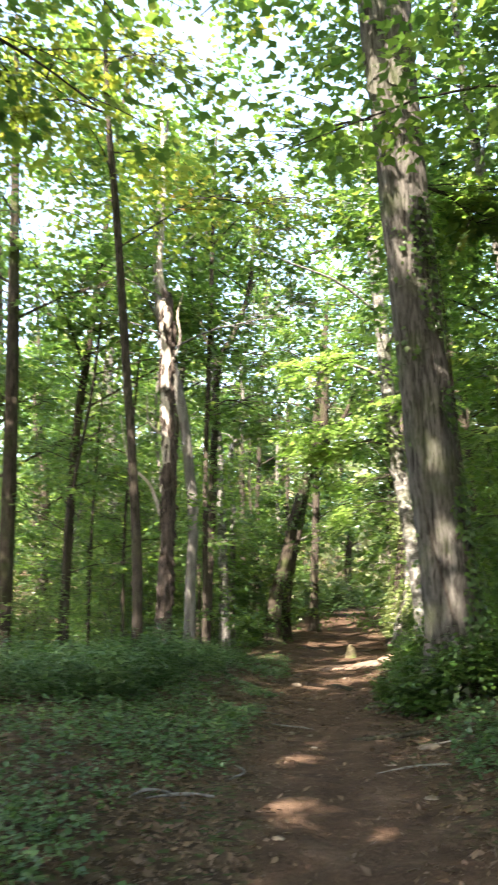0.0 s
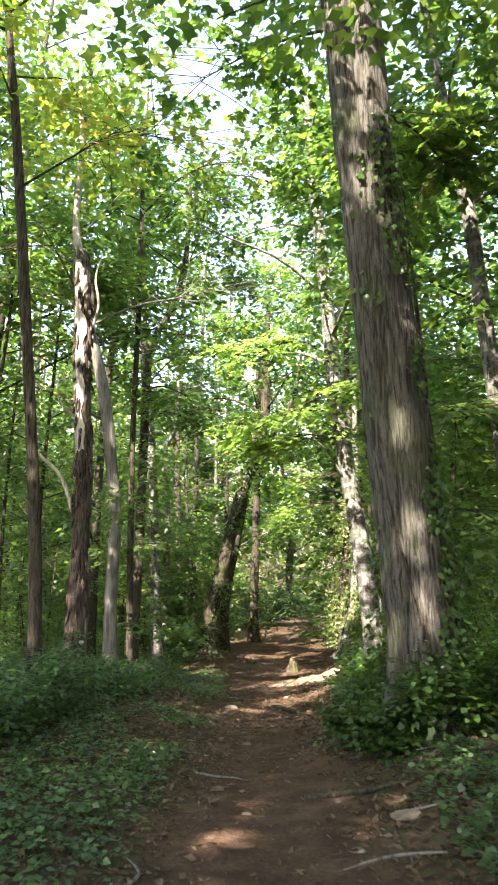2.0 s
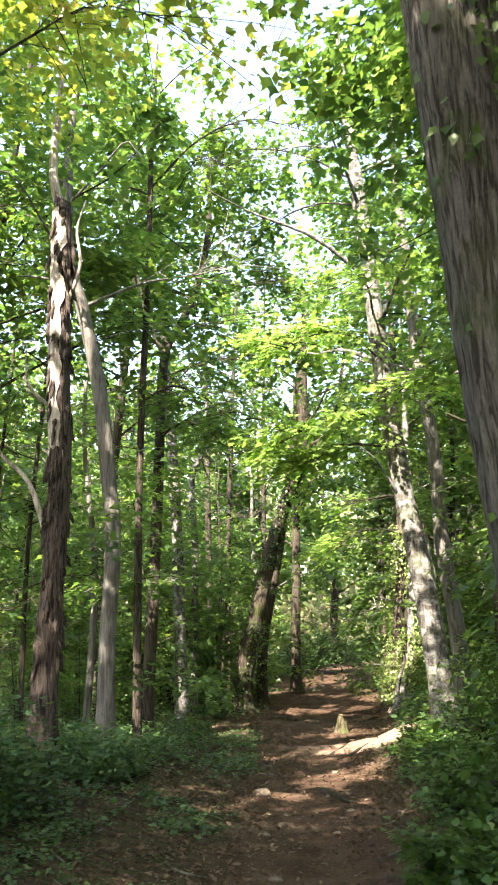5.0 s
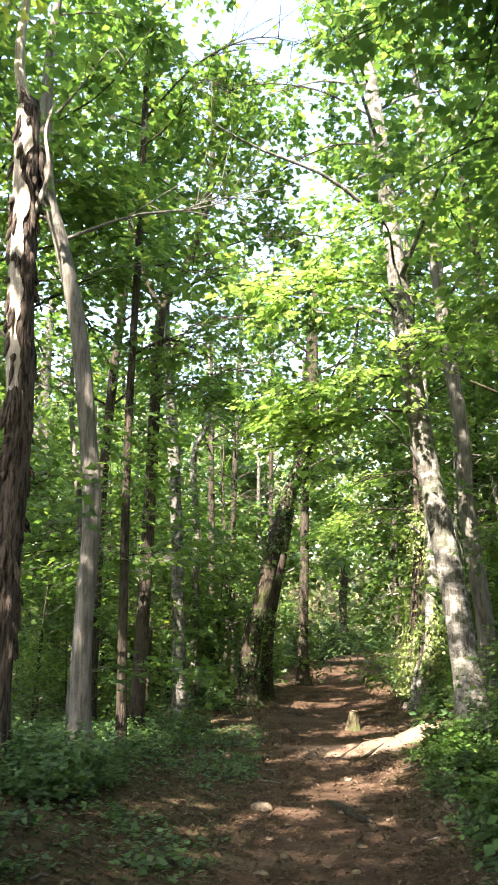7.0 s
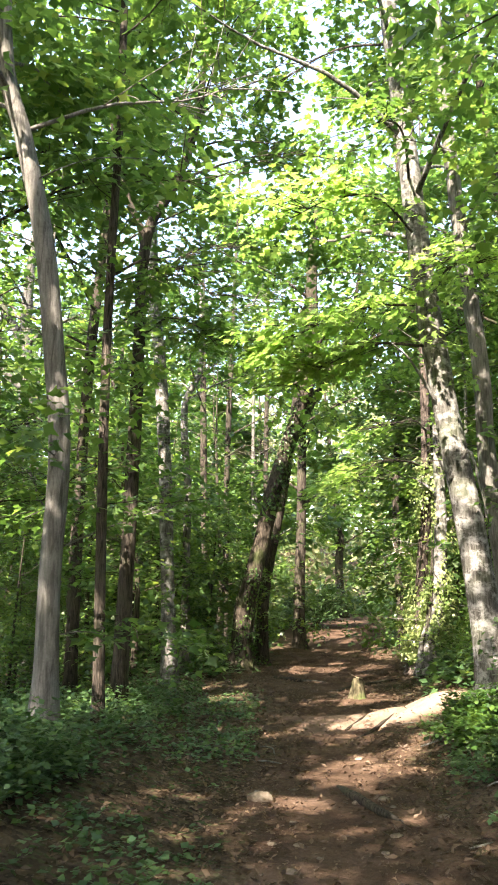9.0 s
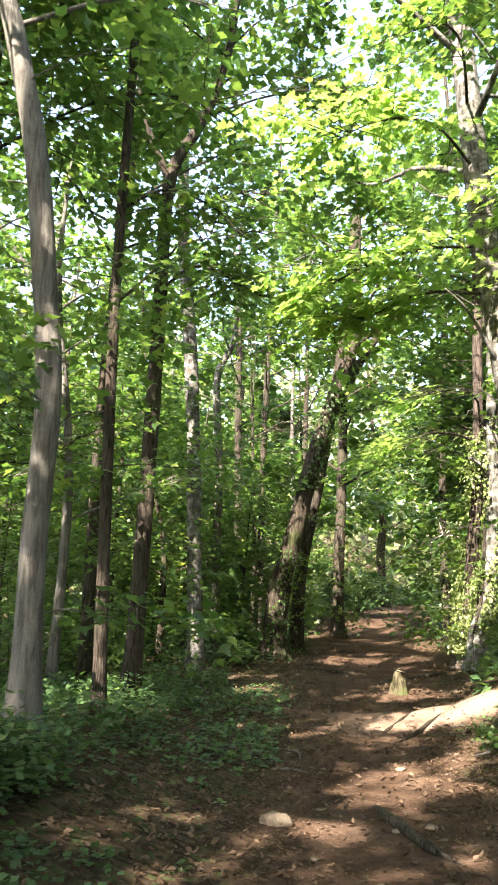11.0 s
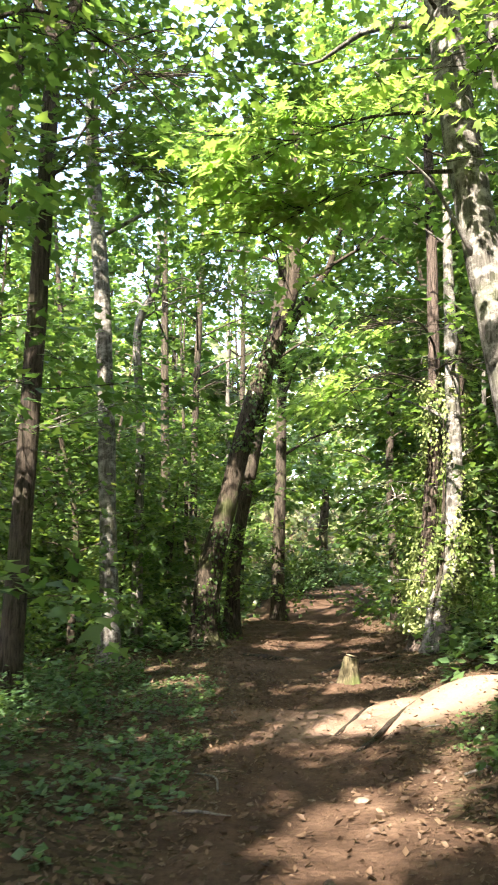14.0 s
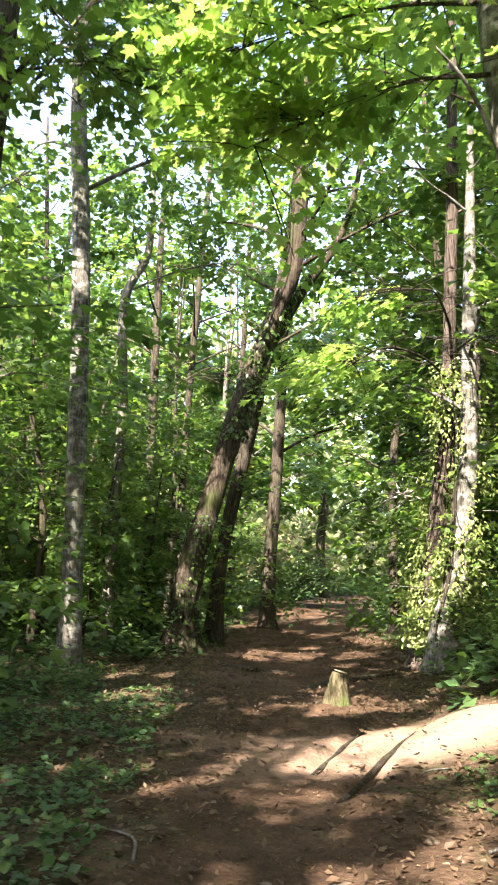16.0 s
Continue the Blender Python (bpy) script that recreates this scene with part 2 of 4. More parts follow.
def join(pieces):
    """Tubes as one set of vertices and faces."""
    verts, quads, tris, at = [], [], [], 0
    for v, q, c in pieces:
        verts.append(v), quads.append(q + at), tris.append(c + at)
        at += len(v)
    return np.vstack(verts), [np.vstack(quads), np.vstack(tris)]


# leaf outlines: across, along, lift; and their triangles
PLAIN = (np.array([[0, 0, 0], [-.37, .36, .06], [0, .42, -.05], [.37, .36, .06], [0, 1, -.05]]), np.array([[0, 2, 1], [1, 2, 4], [0, 3, 2], [3, 4, 2]]))
LOBED = (np.array([[0, 0, 0], [-.48, .22, .05], [-.24, .42, .02], [-.44, .74, .03], [-.12, .66, 0], [0, 1.0, -.08], [.12, .66, 0], [.44, .74, .03], [.24, .42, .02], [.48, .22, .05], [0, .45, -.05]]),
         np.array([[10, 0, 9], [10, 9, 8], [10, 8, 7], [10, 7, 6], [10, 6, 5], [10, 5, 4], [10, 4, 3], [10, 3, 2], [10, 2, 1], [10, 1, 0]]))
DRY = (np.array([[0, 0, 0], [-.25, .30, .16], [0, .45, -.03], [.28, .42, .12], [.05, 1, .14]]), np.array([[0, 2, 1], [1, 2, 4], [0, 3, 2], [3, 4, 2]]))
SIMPLE = (np.array([[0, 0, 0], [-.48, .46, .06], [.48, .46, .06], [0, 1, -.05]]), np.array([[0, 2, 1], [1, 2, 3]]))

MAPLE = (np.array([[0, 0, 0], [-.54, .36, .05], [-.19, .54, 0], [0, 1, -.07], [.19, .54, 0], [.54, .36, .05]]), np.array([[0, 4, 2], [0, 5, 4], [0, 2, 1], [4, 3, 2]]))


def leaves(at, way, up, size, shape):
    """Vertices and triangles of leaves at the places given, pointing along way, facing up."""
    way = way / (np.linalg.norm(way, axis=1)[:, None] + 1e-9)
    side = np.cross(way, up)
    side /= np.linalg.norm(side, axis=1)[:, None] + 1e-9
    nor = np.cross(side, way)
    o, f = shape
    s = size[:, None, None]
    v = at[:, None, :] + s * (o[None, :, 0:1] * side[:, None] + o[None, :, 1:2] * way[:, None] + o[None, :, 2:3] * nor[:, None])
    faces = (np.arange(len(at))[:, None, None] * len(o) + f[None]).reshape(-1, 3)
    return v.reshape(-1, 3), faces


# gaps in the canopy: the sun comes down through them to these places (x, y, z, radius)
U1 = np.cross(TO_SUN, [0, 0, 1.0])
U1 /= np.linalg.norm(U1)
U2 = np.cross(TO_SUN, U1)
GAPS = []


def sunlit(x, y, z, r):
    GAPS.append((x, y, z, r))


def open_to_sun(at):
    """False for leaves that would shade one of the gaps."""
    keep = np.ones(len(at), bool)
    a, b, d = at @ U1, at @ U2, at @ TO_SUN
    for x, y, z, r in GAPS:
        g = np.array([x, y, z])
        near = np.flatnonzero((np.abs(a - g @ U1) < r * 1.3) & (np.abs(b - g @ U2) < r * 1.3) & (d > g @ TO_SUN + max(0.5, r * 1.2)))
        if len(near):
            da, db = a[near] - g @ U1, b[near] - g @ U2
            wob = 1 + 0.25 * np.sin(7.0 * np.arctan2(db, da) + 9 * x)
            keep[near[da ** 2 + db ** 2 < (r * wob) ** 2]] = False
    # the way along the trail is kept clear of leaves
    keep &= ~((np.abs(at[:, 0] - trail_x(at[:, 1])) < 1.5) & (at[:, 2] < 3.9) & (at[:, 2] > 1.0) & (at[:, 1] < 20) & (at[:, 1] > -4))
    return keep


def sprays(origin, way, length, count, size, droop=0.25, tilt=0.35, loose=0.10):
    """Leaves in flat sprays: places, directions, normals and sizes."""
    m = len(origin)
    way = way / (np.linalg.norm(way, axis=1)[:, None] + 1e-9)
    side = np.cross(way, [0, 0, 1.0])
    side /= np.linalg.norm(side, axis=1)[:, None] + 1e-9
    k = np.tile(np.arange(count), m)
    i = np.repeat(np.arange(m), count)
    f = (k + rng.uniform(0, 1, len(k))) / count
    hand = np.where(k % 2 == 0, 1.0, -1.0)
    reach = length[i] * (0.12 + 0.42 * np.sin(np.pi * np.clip(f, 0.08, 0.92))) * rng.uniform(0.1, 1, len(k))
    at = origin[i] + way[i] * (f * length[i])[:, None] + side[i] * (hand * reach)[:, None]
    at[:, 2] += -droop * length[i] * f ** 2 + rng.normal(0, loose, len(k)) * length[i]
    d = way[i] * rng.uniform(0.3, 1.0, len(k))[:, None] + side[i] * (hand * rng.uniform(0.3, 1.1, len(k)))[:, None]
    d[:, 2] -= rng.uniform(0.0, 0.7, len(k))
    up = np.array([0, 0, 1.0]) + rng.normal(0, tilt, (len(k), 3))
    return at, d, up, size * rng.uniform(0.6, 1.25, len(k))


# ---- the ground ----
def trail_x(y):
    return np.interp(y, [-40, 0, 5, 8, 11, 15.6, 20, 24, 30, 40, 52, 60, 75, 120], [-1.5, 0.2, 0.62, 0.82, 1.1, 1.6, 2.1, 2.4, 3.2, 4.3, 5.8, 8, 16, 50])


def trail_half(y):
    return np.interp(y, [0, 5, 11, 20, 24, 30, 40, 60], [0.7, 0.72, 0.85, 1.0, 1.1, 1.6, 2.0, 2.2])


def ground_z(x, y):
    x, y = np.asarray(x, float), np.asarray(y, float)
    base = np.interp(y, [-40, 0, 7, 11.5, 16.8, 20, 30, 40, 50, 58, 68, 85, 110, 150, 260, 900], [0.2, 0.0, 0.03, -0.13, -0.45, -0.52, -0.58, -0.5, -0.18, 0.22, 0.55, 1.1, 4.5, 12, 24, 34])
    d = x - trail_x(y)
    h = trail_half(y)
    left = np.clip((-d - h) / 2.2, 0, 1)
    right = np.clip((d - h) / 1.3, 0, 1)
    s = lambda q: q * q * (3 - 2 * q)
    near = np.interp(y, [0, 6, 12, 16, 20, 25, 29, 33, 40, 52], [0.22, 0.25, 0.35, 0.5, 0.45, 0.15, -0.1, -0.2, -0.2, 0.0])
    z = base + s(left) * near + s(right) * np.interp(y, [0, 8, 14, 21, 25, 32, 40], [0.12, 0.2, 0.3, 0.28, 0.30, 0.28, 0.1])
    z = z + 0.16 * np.exp(-((x - 4.5) / 0.9) ** 2 - ((y - 25.2) / 0.8) ** 2) + 0.22 * np.clip(np.abs(d) - 26, 0, 60)
    for ax, ay, bx, by in ((2.61, 23.97, 3.77, 27.0), (2.72, 23.03, 4.15, 26.0)):
        ux, uy = (bx - ax) / math.hypot(bx - ax, by - ay), (by - ay) / math.hypot(bx - ax, by - ay)
        along, across = (x - ax) * ux + (y - ay) * uy, (x - ax) * uy - (y - ay) * ux + 0.06 * np.sin(3.1 * y)
        z = z - 0.10 * np.exp(-(across / 0.09) ** 2) * np.clip(along * 2, 0, 1) * np.clip((3.4 - along) * 2, 0, 1)
    z = z - np.interp(y, [18, 24, 46, 56], [0.05, 0.10, 0.10, 0.05]) * np.exp(-(d / (0.7 * h)) ** 2)
    rut = np.stack(np.broadcast_arrays(0.35 * d, y), -1)
    z = z + np.interp(y, [20, 27, 44, 50], [0, 0.045, 0.06, 0]) * wavy(17, rut, 2.6, 2) * np.exp(-(d / (1.3 * h)) ** 2)
    p = np.stack(np.broadcast_arrays(x, y), -1)
    return z + 0.035 * wavy(11, p, 1.1, 3) + 0.10 * wavy(12, p, 0.22, 2) * np.clip(np.abs(d) / 4, 0, 1)


def axis(near, fine, far):
    lo, hi = near
    a = list(np.arange(lo, hi, fine))
    step = fine
    while a[-1] < far:
        step *= 1.18
        a.append(a[-1] + step)
    step = fine
    while a[0] > -far:
        step *= 1.18
        a.insert(0, a[0] - step)
    return np.array(a)


xs, ys = axis((-3.2, 6.2), 0.085, 700), axis((3.5, 44.0), 0.11, 900)
gx, gy = np.meshgrid(xs, ys)
gz = ground_z(gx, gy)
fine_p = np.stack([gx, gy], -1)
gz = gz + 0.012 * wavy(21, fine_p, 6.0, 2) * (np.abs(gx) < 30)
nx, ny = len(xs), len(ys)
cell = np.arange((ny - 1) * nx).reshape(ny - 1, nx)[:, :-1].ravel()
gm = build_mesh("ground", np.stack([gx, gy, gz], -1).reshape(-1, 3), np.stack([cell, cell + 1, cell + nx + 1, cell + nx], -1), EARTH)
dist = np.abs(gx - trail_x(gy)) / trail_half(gy) + 0.22 * wavy(31, fine_p, 1.7, 3)
# two pools of sunlight painted pale on bank and trail, plus random dusty tone
sun_dust = np.exp(-((gx - 3.8) / 1.8) ** 2 - ((gy - 25.0) / 1.1) ** 2) + 0.5 * np.exp(-((gx - 1.7) / 0.6) ** 2 - ((gy - 18.9) / 0.4) ** 2) + 0.25 * wavy(33, fine_p, 1.3, 3)
gm.attributes.new("sunlit_dust", "FLOAT", "POINT").data.foreach_set("value", np.clip(sun_dust * 1.2 - 0.2, 0, 1).astype(np.float32).ravel())
gm.attributes.new("trodden", "FLOAT", "POINT").data.foreach_set("value", np.clip((1.25 - dist) / 0.45, 0, 1).astype(np.float32).ravel())
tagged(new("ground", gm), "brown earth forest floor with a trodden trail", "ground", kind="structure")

# places that the sun reaches
for s in ((3.0, 24.5, -.5, .5), (3.5, 25.3, -.45, .55), (4.2, 25.1, -.3, .7), (4.9, 25.3, -.2, .6), (2.6, 24.7, -.5, .35), (3.4, 24.7, -.5, .5), (4.5, 24.3, -.3, .4), (5.9, 30.0, .6, 1.2), (6.2, 30.6, 2.6, 1.2), (5.6, 29.4, -.2, .8),
          (3.1, 21.6, -.55, .34), (3.35, 21.95, -.5, .3), (3.7, 22.6, -.4, .35), (1.9, 21.7, -.6, .16), (1.84, 24.15, -.6, .16), (2.34, 27.3, -.6, .18), (2.86, 23.1, -.55, .26), (4.08, 20.4, -.3, .28), (2.5, 18.0, -.5, .22), (2.73, 18.9, -.5, .16),
          (1.33, 18.75, -.5, .24), (1.62, 18.6, -.5, .26), (1.57, 6.5, .02, .24), (.45, 8.3, -.05, .2), (.35, 6.2, 0, .22), (.95, 5.7, 0, .18), (1.96, 9.1, 0, .16), (1.0, 10.6, 0, .16), (3.0, 8.6, .1, .25), (3.2, 10.2, .2, .2),
          (1.75, 36.7, -.5, .34), (4.05, 36.2, -.55, .36), (4.4, 39.1, -.55, .34), (6.4, 39.4, -.5, .45), (4.4, 43.6, -.4, .4), (6.1, 48.8, -.2, .6), (3.4, 27.6, -.3, .3), (2.7, 29.4, -.5, .24), (3.9, 30.2, -.5, .28), (3.1, 32.2, -.5, .3), (4.5, 33.6, -.5, .32), (3.3, 35.0, -.5, .25), (5.2, 36.8, -.5, .3), (5.3, 42.0, -.4, .4),
          (2.6, 10.9, 3.6, .22), (2.7, 10.9, 2.5, .26), (2.75, 10.9, 1.6, .16), (2.9, 7.2, .15, .26), (3.3, 6.5, .15, .3), (2.6, 9.7, .1, .2), (3.5, 8.3, .15, .25), (2.2, 10.9, 9.5, .4), (2.3, 10.9, 8.4, .2), (2.3, 10.9, 6.6, .14),
          (-1.85, 16.8, 7.6, .4), (-1.85, 16.8, 6.6, .36), (-1.8, 16.8, 5.4, .26), (-1.9, 19.9, 6.8, .3), (-1.6, 19.9, 5.4, .3), (-2.2, 20, 8.2, .3), (-1.45, 19.9, 4.2, .2), (-1.45, 19.9, 1.6, .16),
          (-1.1, 32, 5.4, .4), (-1.0, 32, 0.3, .4), (-1.2, 32, 7.0, .3), (1.5, 35.3, 2.6, .3), (1.75, 35.3, 3.5, .32), (3.4, 36, 8.6, .4), (3.9, 36.2, 9.0, .35), (5.9, 31, .2, .8), (6.0, 31, 1.6, .9), (6.1, 31.2, 3.0, .9), (6.2, 31.5, 4.4, .8),
          (4.8, 23.7, 3.2, .4), (4.9, 23.7, 2.2, .3), (4.6, 23.7, 4.6, .4), (4.5, 23.7, 6.4, .3), (4.4, 23.7, 7.6, .35), (3.55, 8.9, 7.2, .4), (3.6, 8.9, 6.2, .35), (3.62, 8.9, 4.4, .25), (3.65, 8.9, 3.4, .25), (4.75, 13.9, 8.0, .3), (5.05, 13.9, 4.6, .2),
          (1.4, 23.6, 6.3, 0.9), (2.2, 23.4, 6.9, 1.1), (2.4, 22.7, 8.4, 0.8), (3.3, 23.6, 7.2, 1.0), (1.4, 24.2, 5.9, .9), (2.4, 22.0, 7.6, .9), (4.8, 28.8, 5.6, 1.3), (4.0, 28.5, 4.4, 1.1), (5.4, 29.8, 5.4, 1.0), (3.8, 13.5, 9, .5),
          (4.3, 21.5, 0, .45), (4.0, 20.7, -.2, .3), (4.5, 22.4, 0, .35), (-3.0, 13.8, 11.0, 1.3), (-4.6, 20, 10, 1.5), (-5.6, 25, 9, 1.6), (-1.8, 12.8, 11.0, .9)):
    sunlit(*s)
for x, y, z in ((8, 36, 3), (7.5, 40, 4), (9, 33, 4), (7, 44, 3), (5, 52, 3), (4, 48, 4), (2.5, 44, 4), (3.5, 54, 6), (6.5, 58, 4), (2, 50, 7), (8, 52, 6), (5, 62, 7), (0, 46, 5), (-3, 44, 5), (-6, 46, 4), (6, 66, 5), (3, 70, 8), (9, 62, 8), (7, 48, 8), (4.5, 40, 7), (-9, 38, 6), (-12, 44, 8)):
    sunlit(x, y, z, 1.5)
gr = np.random.default_rng(21)
for _ in range(40):
    y = gr.uniform(19, 52)
    sunlit(trail_x(y) - gr.uniform(4.0, 6 + 0.25 * y), y, gr.uniform(0.5, 9), gr.uniform(0.5, 1.0))
for _ in range(120):
    y = gr.uniform(17, 64)
    sunlit(trail_x(y) + gr.normal(-2.0, 3.0 + 0.12 * y), y, gr.uniform(0.3, 12), gr.uniform(0.25, 0.55 + 0.012 * y))

# ---- trees ----
def crown_mesh(at, d, up, size, shape, mat, base, name="crown", whole=False):
    keep = np.ones(len(at), bool) if whole else open_to_sun(at)
    v, f = leaves(at[keep], d[keep], up[keep], size[keep], shape)
    return build_mesh(name, v - base, f, mat, smooth=False)


def limb_set(trunk, radii, low, count, reach, seed, rise=0.45, spread=None, high=0.98):
    """Limbs that leave the trunk between low (0..1) and its top: lists of points, root radius."""
    r = np.random.default_rng(seed)
    out, n = [], len(trunk)
    for i in range(count):
        f = low + (high - low) * (i + r.uniform(0, 0.8)) / count
        k = min(int(f * (n - 1)), n - 2)
        a = i * 2.4 + r.uniform(-0.5, 0.5) if spread is None else r.uniform(*spread)
        far = reach * (1.15 - 0.65 * (f - low) / (1 - low + 1e-6) * (high > 0.9)) * r.uniform(0.7, 1.15)
        d = np.array([math.cos(a), math.sin(a), 0])
        p0 = trunk[k]
        p = [p0, p0 + d * far * 0.35 + [0, 0, far * rise * 0.45], p0 + d * far * 0.7 + [0, 0, far * rise * 0.75] + r.normal(0, 0.15, 3), p0 + d * far + [0, 0, far * rise * 0.8] + r.normal(0, 0.25, 3)]
        out.append((spline(p, 9), max(0.02, np.interp(f, np.linspace(0, 1, len(radii)), radii) * 0.31)))
    return out


def foliage_of(limbs, per, length, count, size, seed, droop=0.25, out_from=0.3, flat=1.0):
    """Sprays along limbs, with a twig for some of them."""
    r = np.random.default_rng(seed)
    o, w, twigs = [], [], []
    for pts, rad in limbs:
        main = pts[-1] - pts[0]
        main = main / (np.linalg.norm(main) + 1e-9)
        for _ in range(per):
            f = r.uniform(out_from, 1.0)
            k = f * (len(pts) - 1)
            i = min(int(k), len(pts) - 2)
            p = pts[i] + (pts[i + 1] - pts[i]) * (k - i)
            d = main * r.uniform(0.2, 0.9) + r.normal(0, 0.6, 3) * [1, 1, 0.45 * flat]
            d /= np.linalg.norm(d) + 1e-9
            off = r.uniform(0.0, 0.9) * length * 1.3
            q = p + d * off
            if len(twigs) < 26:
                twigs.append(tube(spline([p, q + [0, 0, .05], q + d * length * 0.8], 4), [max(0.008, rad * 0.3), 0.004], 4))
            o.append(q), w.append(d)
    o, w = np.array(o), np.array(w)
    return (*sprays(o, w, length * r.uniform(0.7, 1.3, len(o)), count, size, droop, 0.35 * (0.5 + 0.5 * flat), 0.10 * flat), twigs)


def tree(name, label, points, radii, bark, seed, low=0.5, limbs=9, reach=3.0, per=16, spray=(0.95, 16), leaf=0.205, shape=MAPLE, mat=None, seg=14, rings=60, ridges=0.0, rough=0.05, flare=0.5,
         category="tree", group="", spread=None, rise=0.45, extra=(), bare=(), shoots=0):
    """A tree: trunk, each limb, and a crown of leaf sprays. extra: more leafy limbs (points, radius); bare: leafless ones."""
    pts = np.asarray(points, float)
    base = np.array([pts[0][0], pts[0][1], float(ground_z(pts[0][0], pts[0][1])) - 0.04])
    pts[0] = base
    holder = new(name)
    holder.location = base
    tagged(holder, label, category, group)
    line = spline(pts, rings)
    v, q, c = tube(line - base, radii, seg, rough, seed, ridges, flare)
    part("trunk", build_mesh("trunk", v, [q, c], bark), holder)
    grown = limb_set(line, radii, low, limbs, reach, seed, rise, spread) if limbs else []
    grown += [(spline(p, 12), r) for p, r in extra]
    if shoots:
        grown += [(p, 0.014) for p, _ in limb_set(line, radii, 0.14, shoots, 1.5, seed + 7, 0.1, None, low)]
    for p, r in grown + [(spline(p, 14), r) for p, r in bare]:
        v, q, c = tube(p - base, [r, r * 0.55, 0.008], 3 if r == 0.014 else 7 if seg > 10 else 5, 0.08, seed)
        part("limb", build_mesh("limb", v, [q, c], bark), holder)
    if grown:
        thick, thin = [g for g in grown if g[1] != 0.014], [g for g in grown if g[1] == 0.014]
        at, d, up, size, twigs = foliage_of(thick, per, spray[0], spray[1], leaf, seed)
        if thin:
            low_leaves = foliage_of(thin, 9, 0.6, 13, leaf * 0.85, seed + 1, 0.3)
            at, d, up, size = (np.concatenate(q) for q in zip((at, d, up, size), low_leaves[:4]))
        crown = part("crown", crown_mesh(at, d, up, size, shape, mat or LEAF, base), holder)
        if twigs:
            v, f = join(twigs)
            part("twig_spray", build_mesh("twig_spray", v - base, f, bark), crown, kind="stuff")
    return holder


def ivy(holder, line, radius, z0, z1, count, seed, size=0.09, side=None, mat=None, puff=0.10):
    """Climbing leaves round a trunk, denser in patches."""
    r = np.random.default_rng(seed)
    base = np.array(holder.location)
    f = r.uniform(0, 1, count * 2)
    z = z0 + (z1 - z0) * f ** 1.5
    a = r.uniform(0, 6.283, count * 2) if side is None else r.normal(side[0], side[1], count * 2)
    dense = wavy(seed, np.stack([np.cos(a), np.sin(a), z * 0.8], -1), 1.8, 2) > -0.15 + 0.4 * f
    z, a = z[dense][:count], a[dense][:count]
    x, y = np.interp(z, line[:, 2], line[:, 0]), np.interp(z, line[:, 2], line[:, 1])
    out = np.stack([np.cos(a), np.sin(a), np.zeros(len(a))], -1)
    rad = np.interp(z, line[:, 2], radius) * 1.02 + np.abs(r.normal(0, puff, len(a)))
    at = np.stack([x, y, z], -1) + out * rad[:, None]
    d = out * 0.4 + r.normal(0, 0.4, (len(a), 3)) + [0, 0, -0.8]
    up = out + r.normal(0, 0.35, (len(a), 3)) + [0, 0, 0.4]
    v, fc = leaves(at, d, up, size * r.uniform(0.6, 1.3, len(a)), PLAIN)
    climber = part("ivy", build_mesh("ivy", v - base, fc, mat or IVY, False), holder, "climbing ivy leaves")
    stems = []
    for k in range(5):
        a0 = r.uniform(0, 6.28) if side is None else r.normal(*side)
        zz = np.linspace(float(line[0, 2]) + 0.05, z1 * r.uniform(0.6, 1.0), 30)
        aa = a0 + 0.35 * np.sin(zz * r.uniform(0.6, 1.4) + k)
        rr = np.interp(zz, line[:, 2], radius) * 1.05
        stems.append(tube(np.stack([np.interp(zz, line[:, 2], line[:, 0]) + np.cos(aa) * rr, np.interp(zz, line[:, 2], line[:, 1]) + np.sin(aa) * rr, zz], -1) - base, [0.022, 0.008], 5))
    v, fc = join(stems)
    part("ivy_vine", build_mesh("ivy_vine", v, fc, DARK), climber, kind="stuff")


# the great furrowed tree by the trail
BIG = [(2.94, 11.4, 0), (2.87, 11.38, 1.3), (2.75, 11.36, 2.8), (2.63, 11.35, 4.5), (2.46, 11.35, 7.2), (2.28, 11.4, 11.2), (2.1, 11.5, 15), (1.9, 11.6, 19)]
BIG_R = [0.41, 0.36, 0.355, 0.36, 0.36, 0.37, 0.33, 0.2]
t = tree("ivy_clad_tree", "massive grey tree with deeply furrowed bark and climbing ivy", BIG, BIG_R, OAK, 3, low=0.73, limbs=9, reach=5.0, per=60, leaf=0.21, seg=96, rings=260, ridges=0.035, rough=0.05, flare=0.45)
SIDE = [(2.68, 11.22, 0.2), (2.58, 11.2, 2.0), (2.43, 11.17, 4.2), (2.23, 11.15, 7.0), (1.98, 11.15, 10.4), (1.6, 11.2, 14.5), (1.2, 11.3, 18)]
v, q, c = tube(spline(SIDE, 200) - np.array(t.location), [0.12, 0.15, 0.17, 0.175, 0.18, 0.15, 0.06], 48, 0.05, 31, 0.04)
part("side_stem", build_mesh("side_stem", v, [q, c], OAK), t, "second stem grown together with the trunk")
line = spline(BIG, 80)
rad = np.interp(np.linspace(0, 1, 80), np.linspace(0, 1, len(BIG_R)), BIG_R)
ivy(t, line, rad * 1.1, 0.1, 7.5, 1500, 5, 0.10, (-0.9, 0.75), None, 0.07)
ivy(t, line, rad * 1.35, 0.0, 1.5, 900, 6, 0.10, None, None, 0.22)

# the broken, shaggy trunk
SNAG = [(-1.84, 17.0, 0), (-1.80, 17.0, 1.2), (-1.74, 17.0, 3.7), (-1.82, 17.0, 5.9), (-1.88, 17.0, 8.3)]


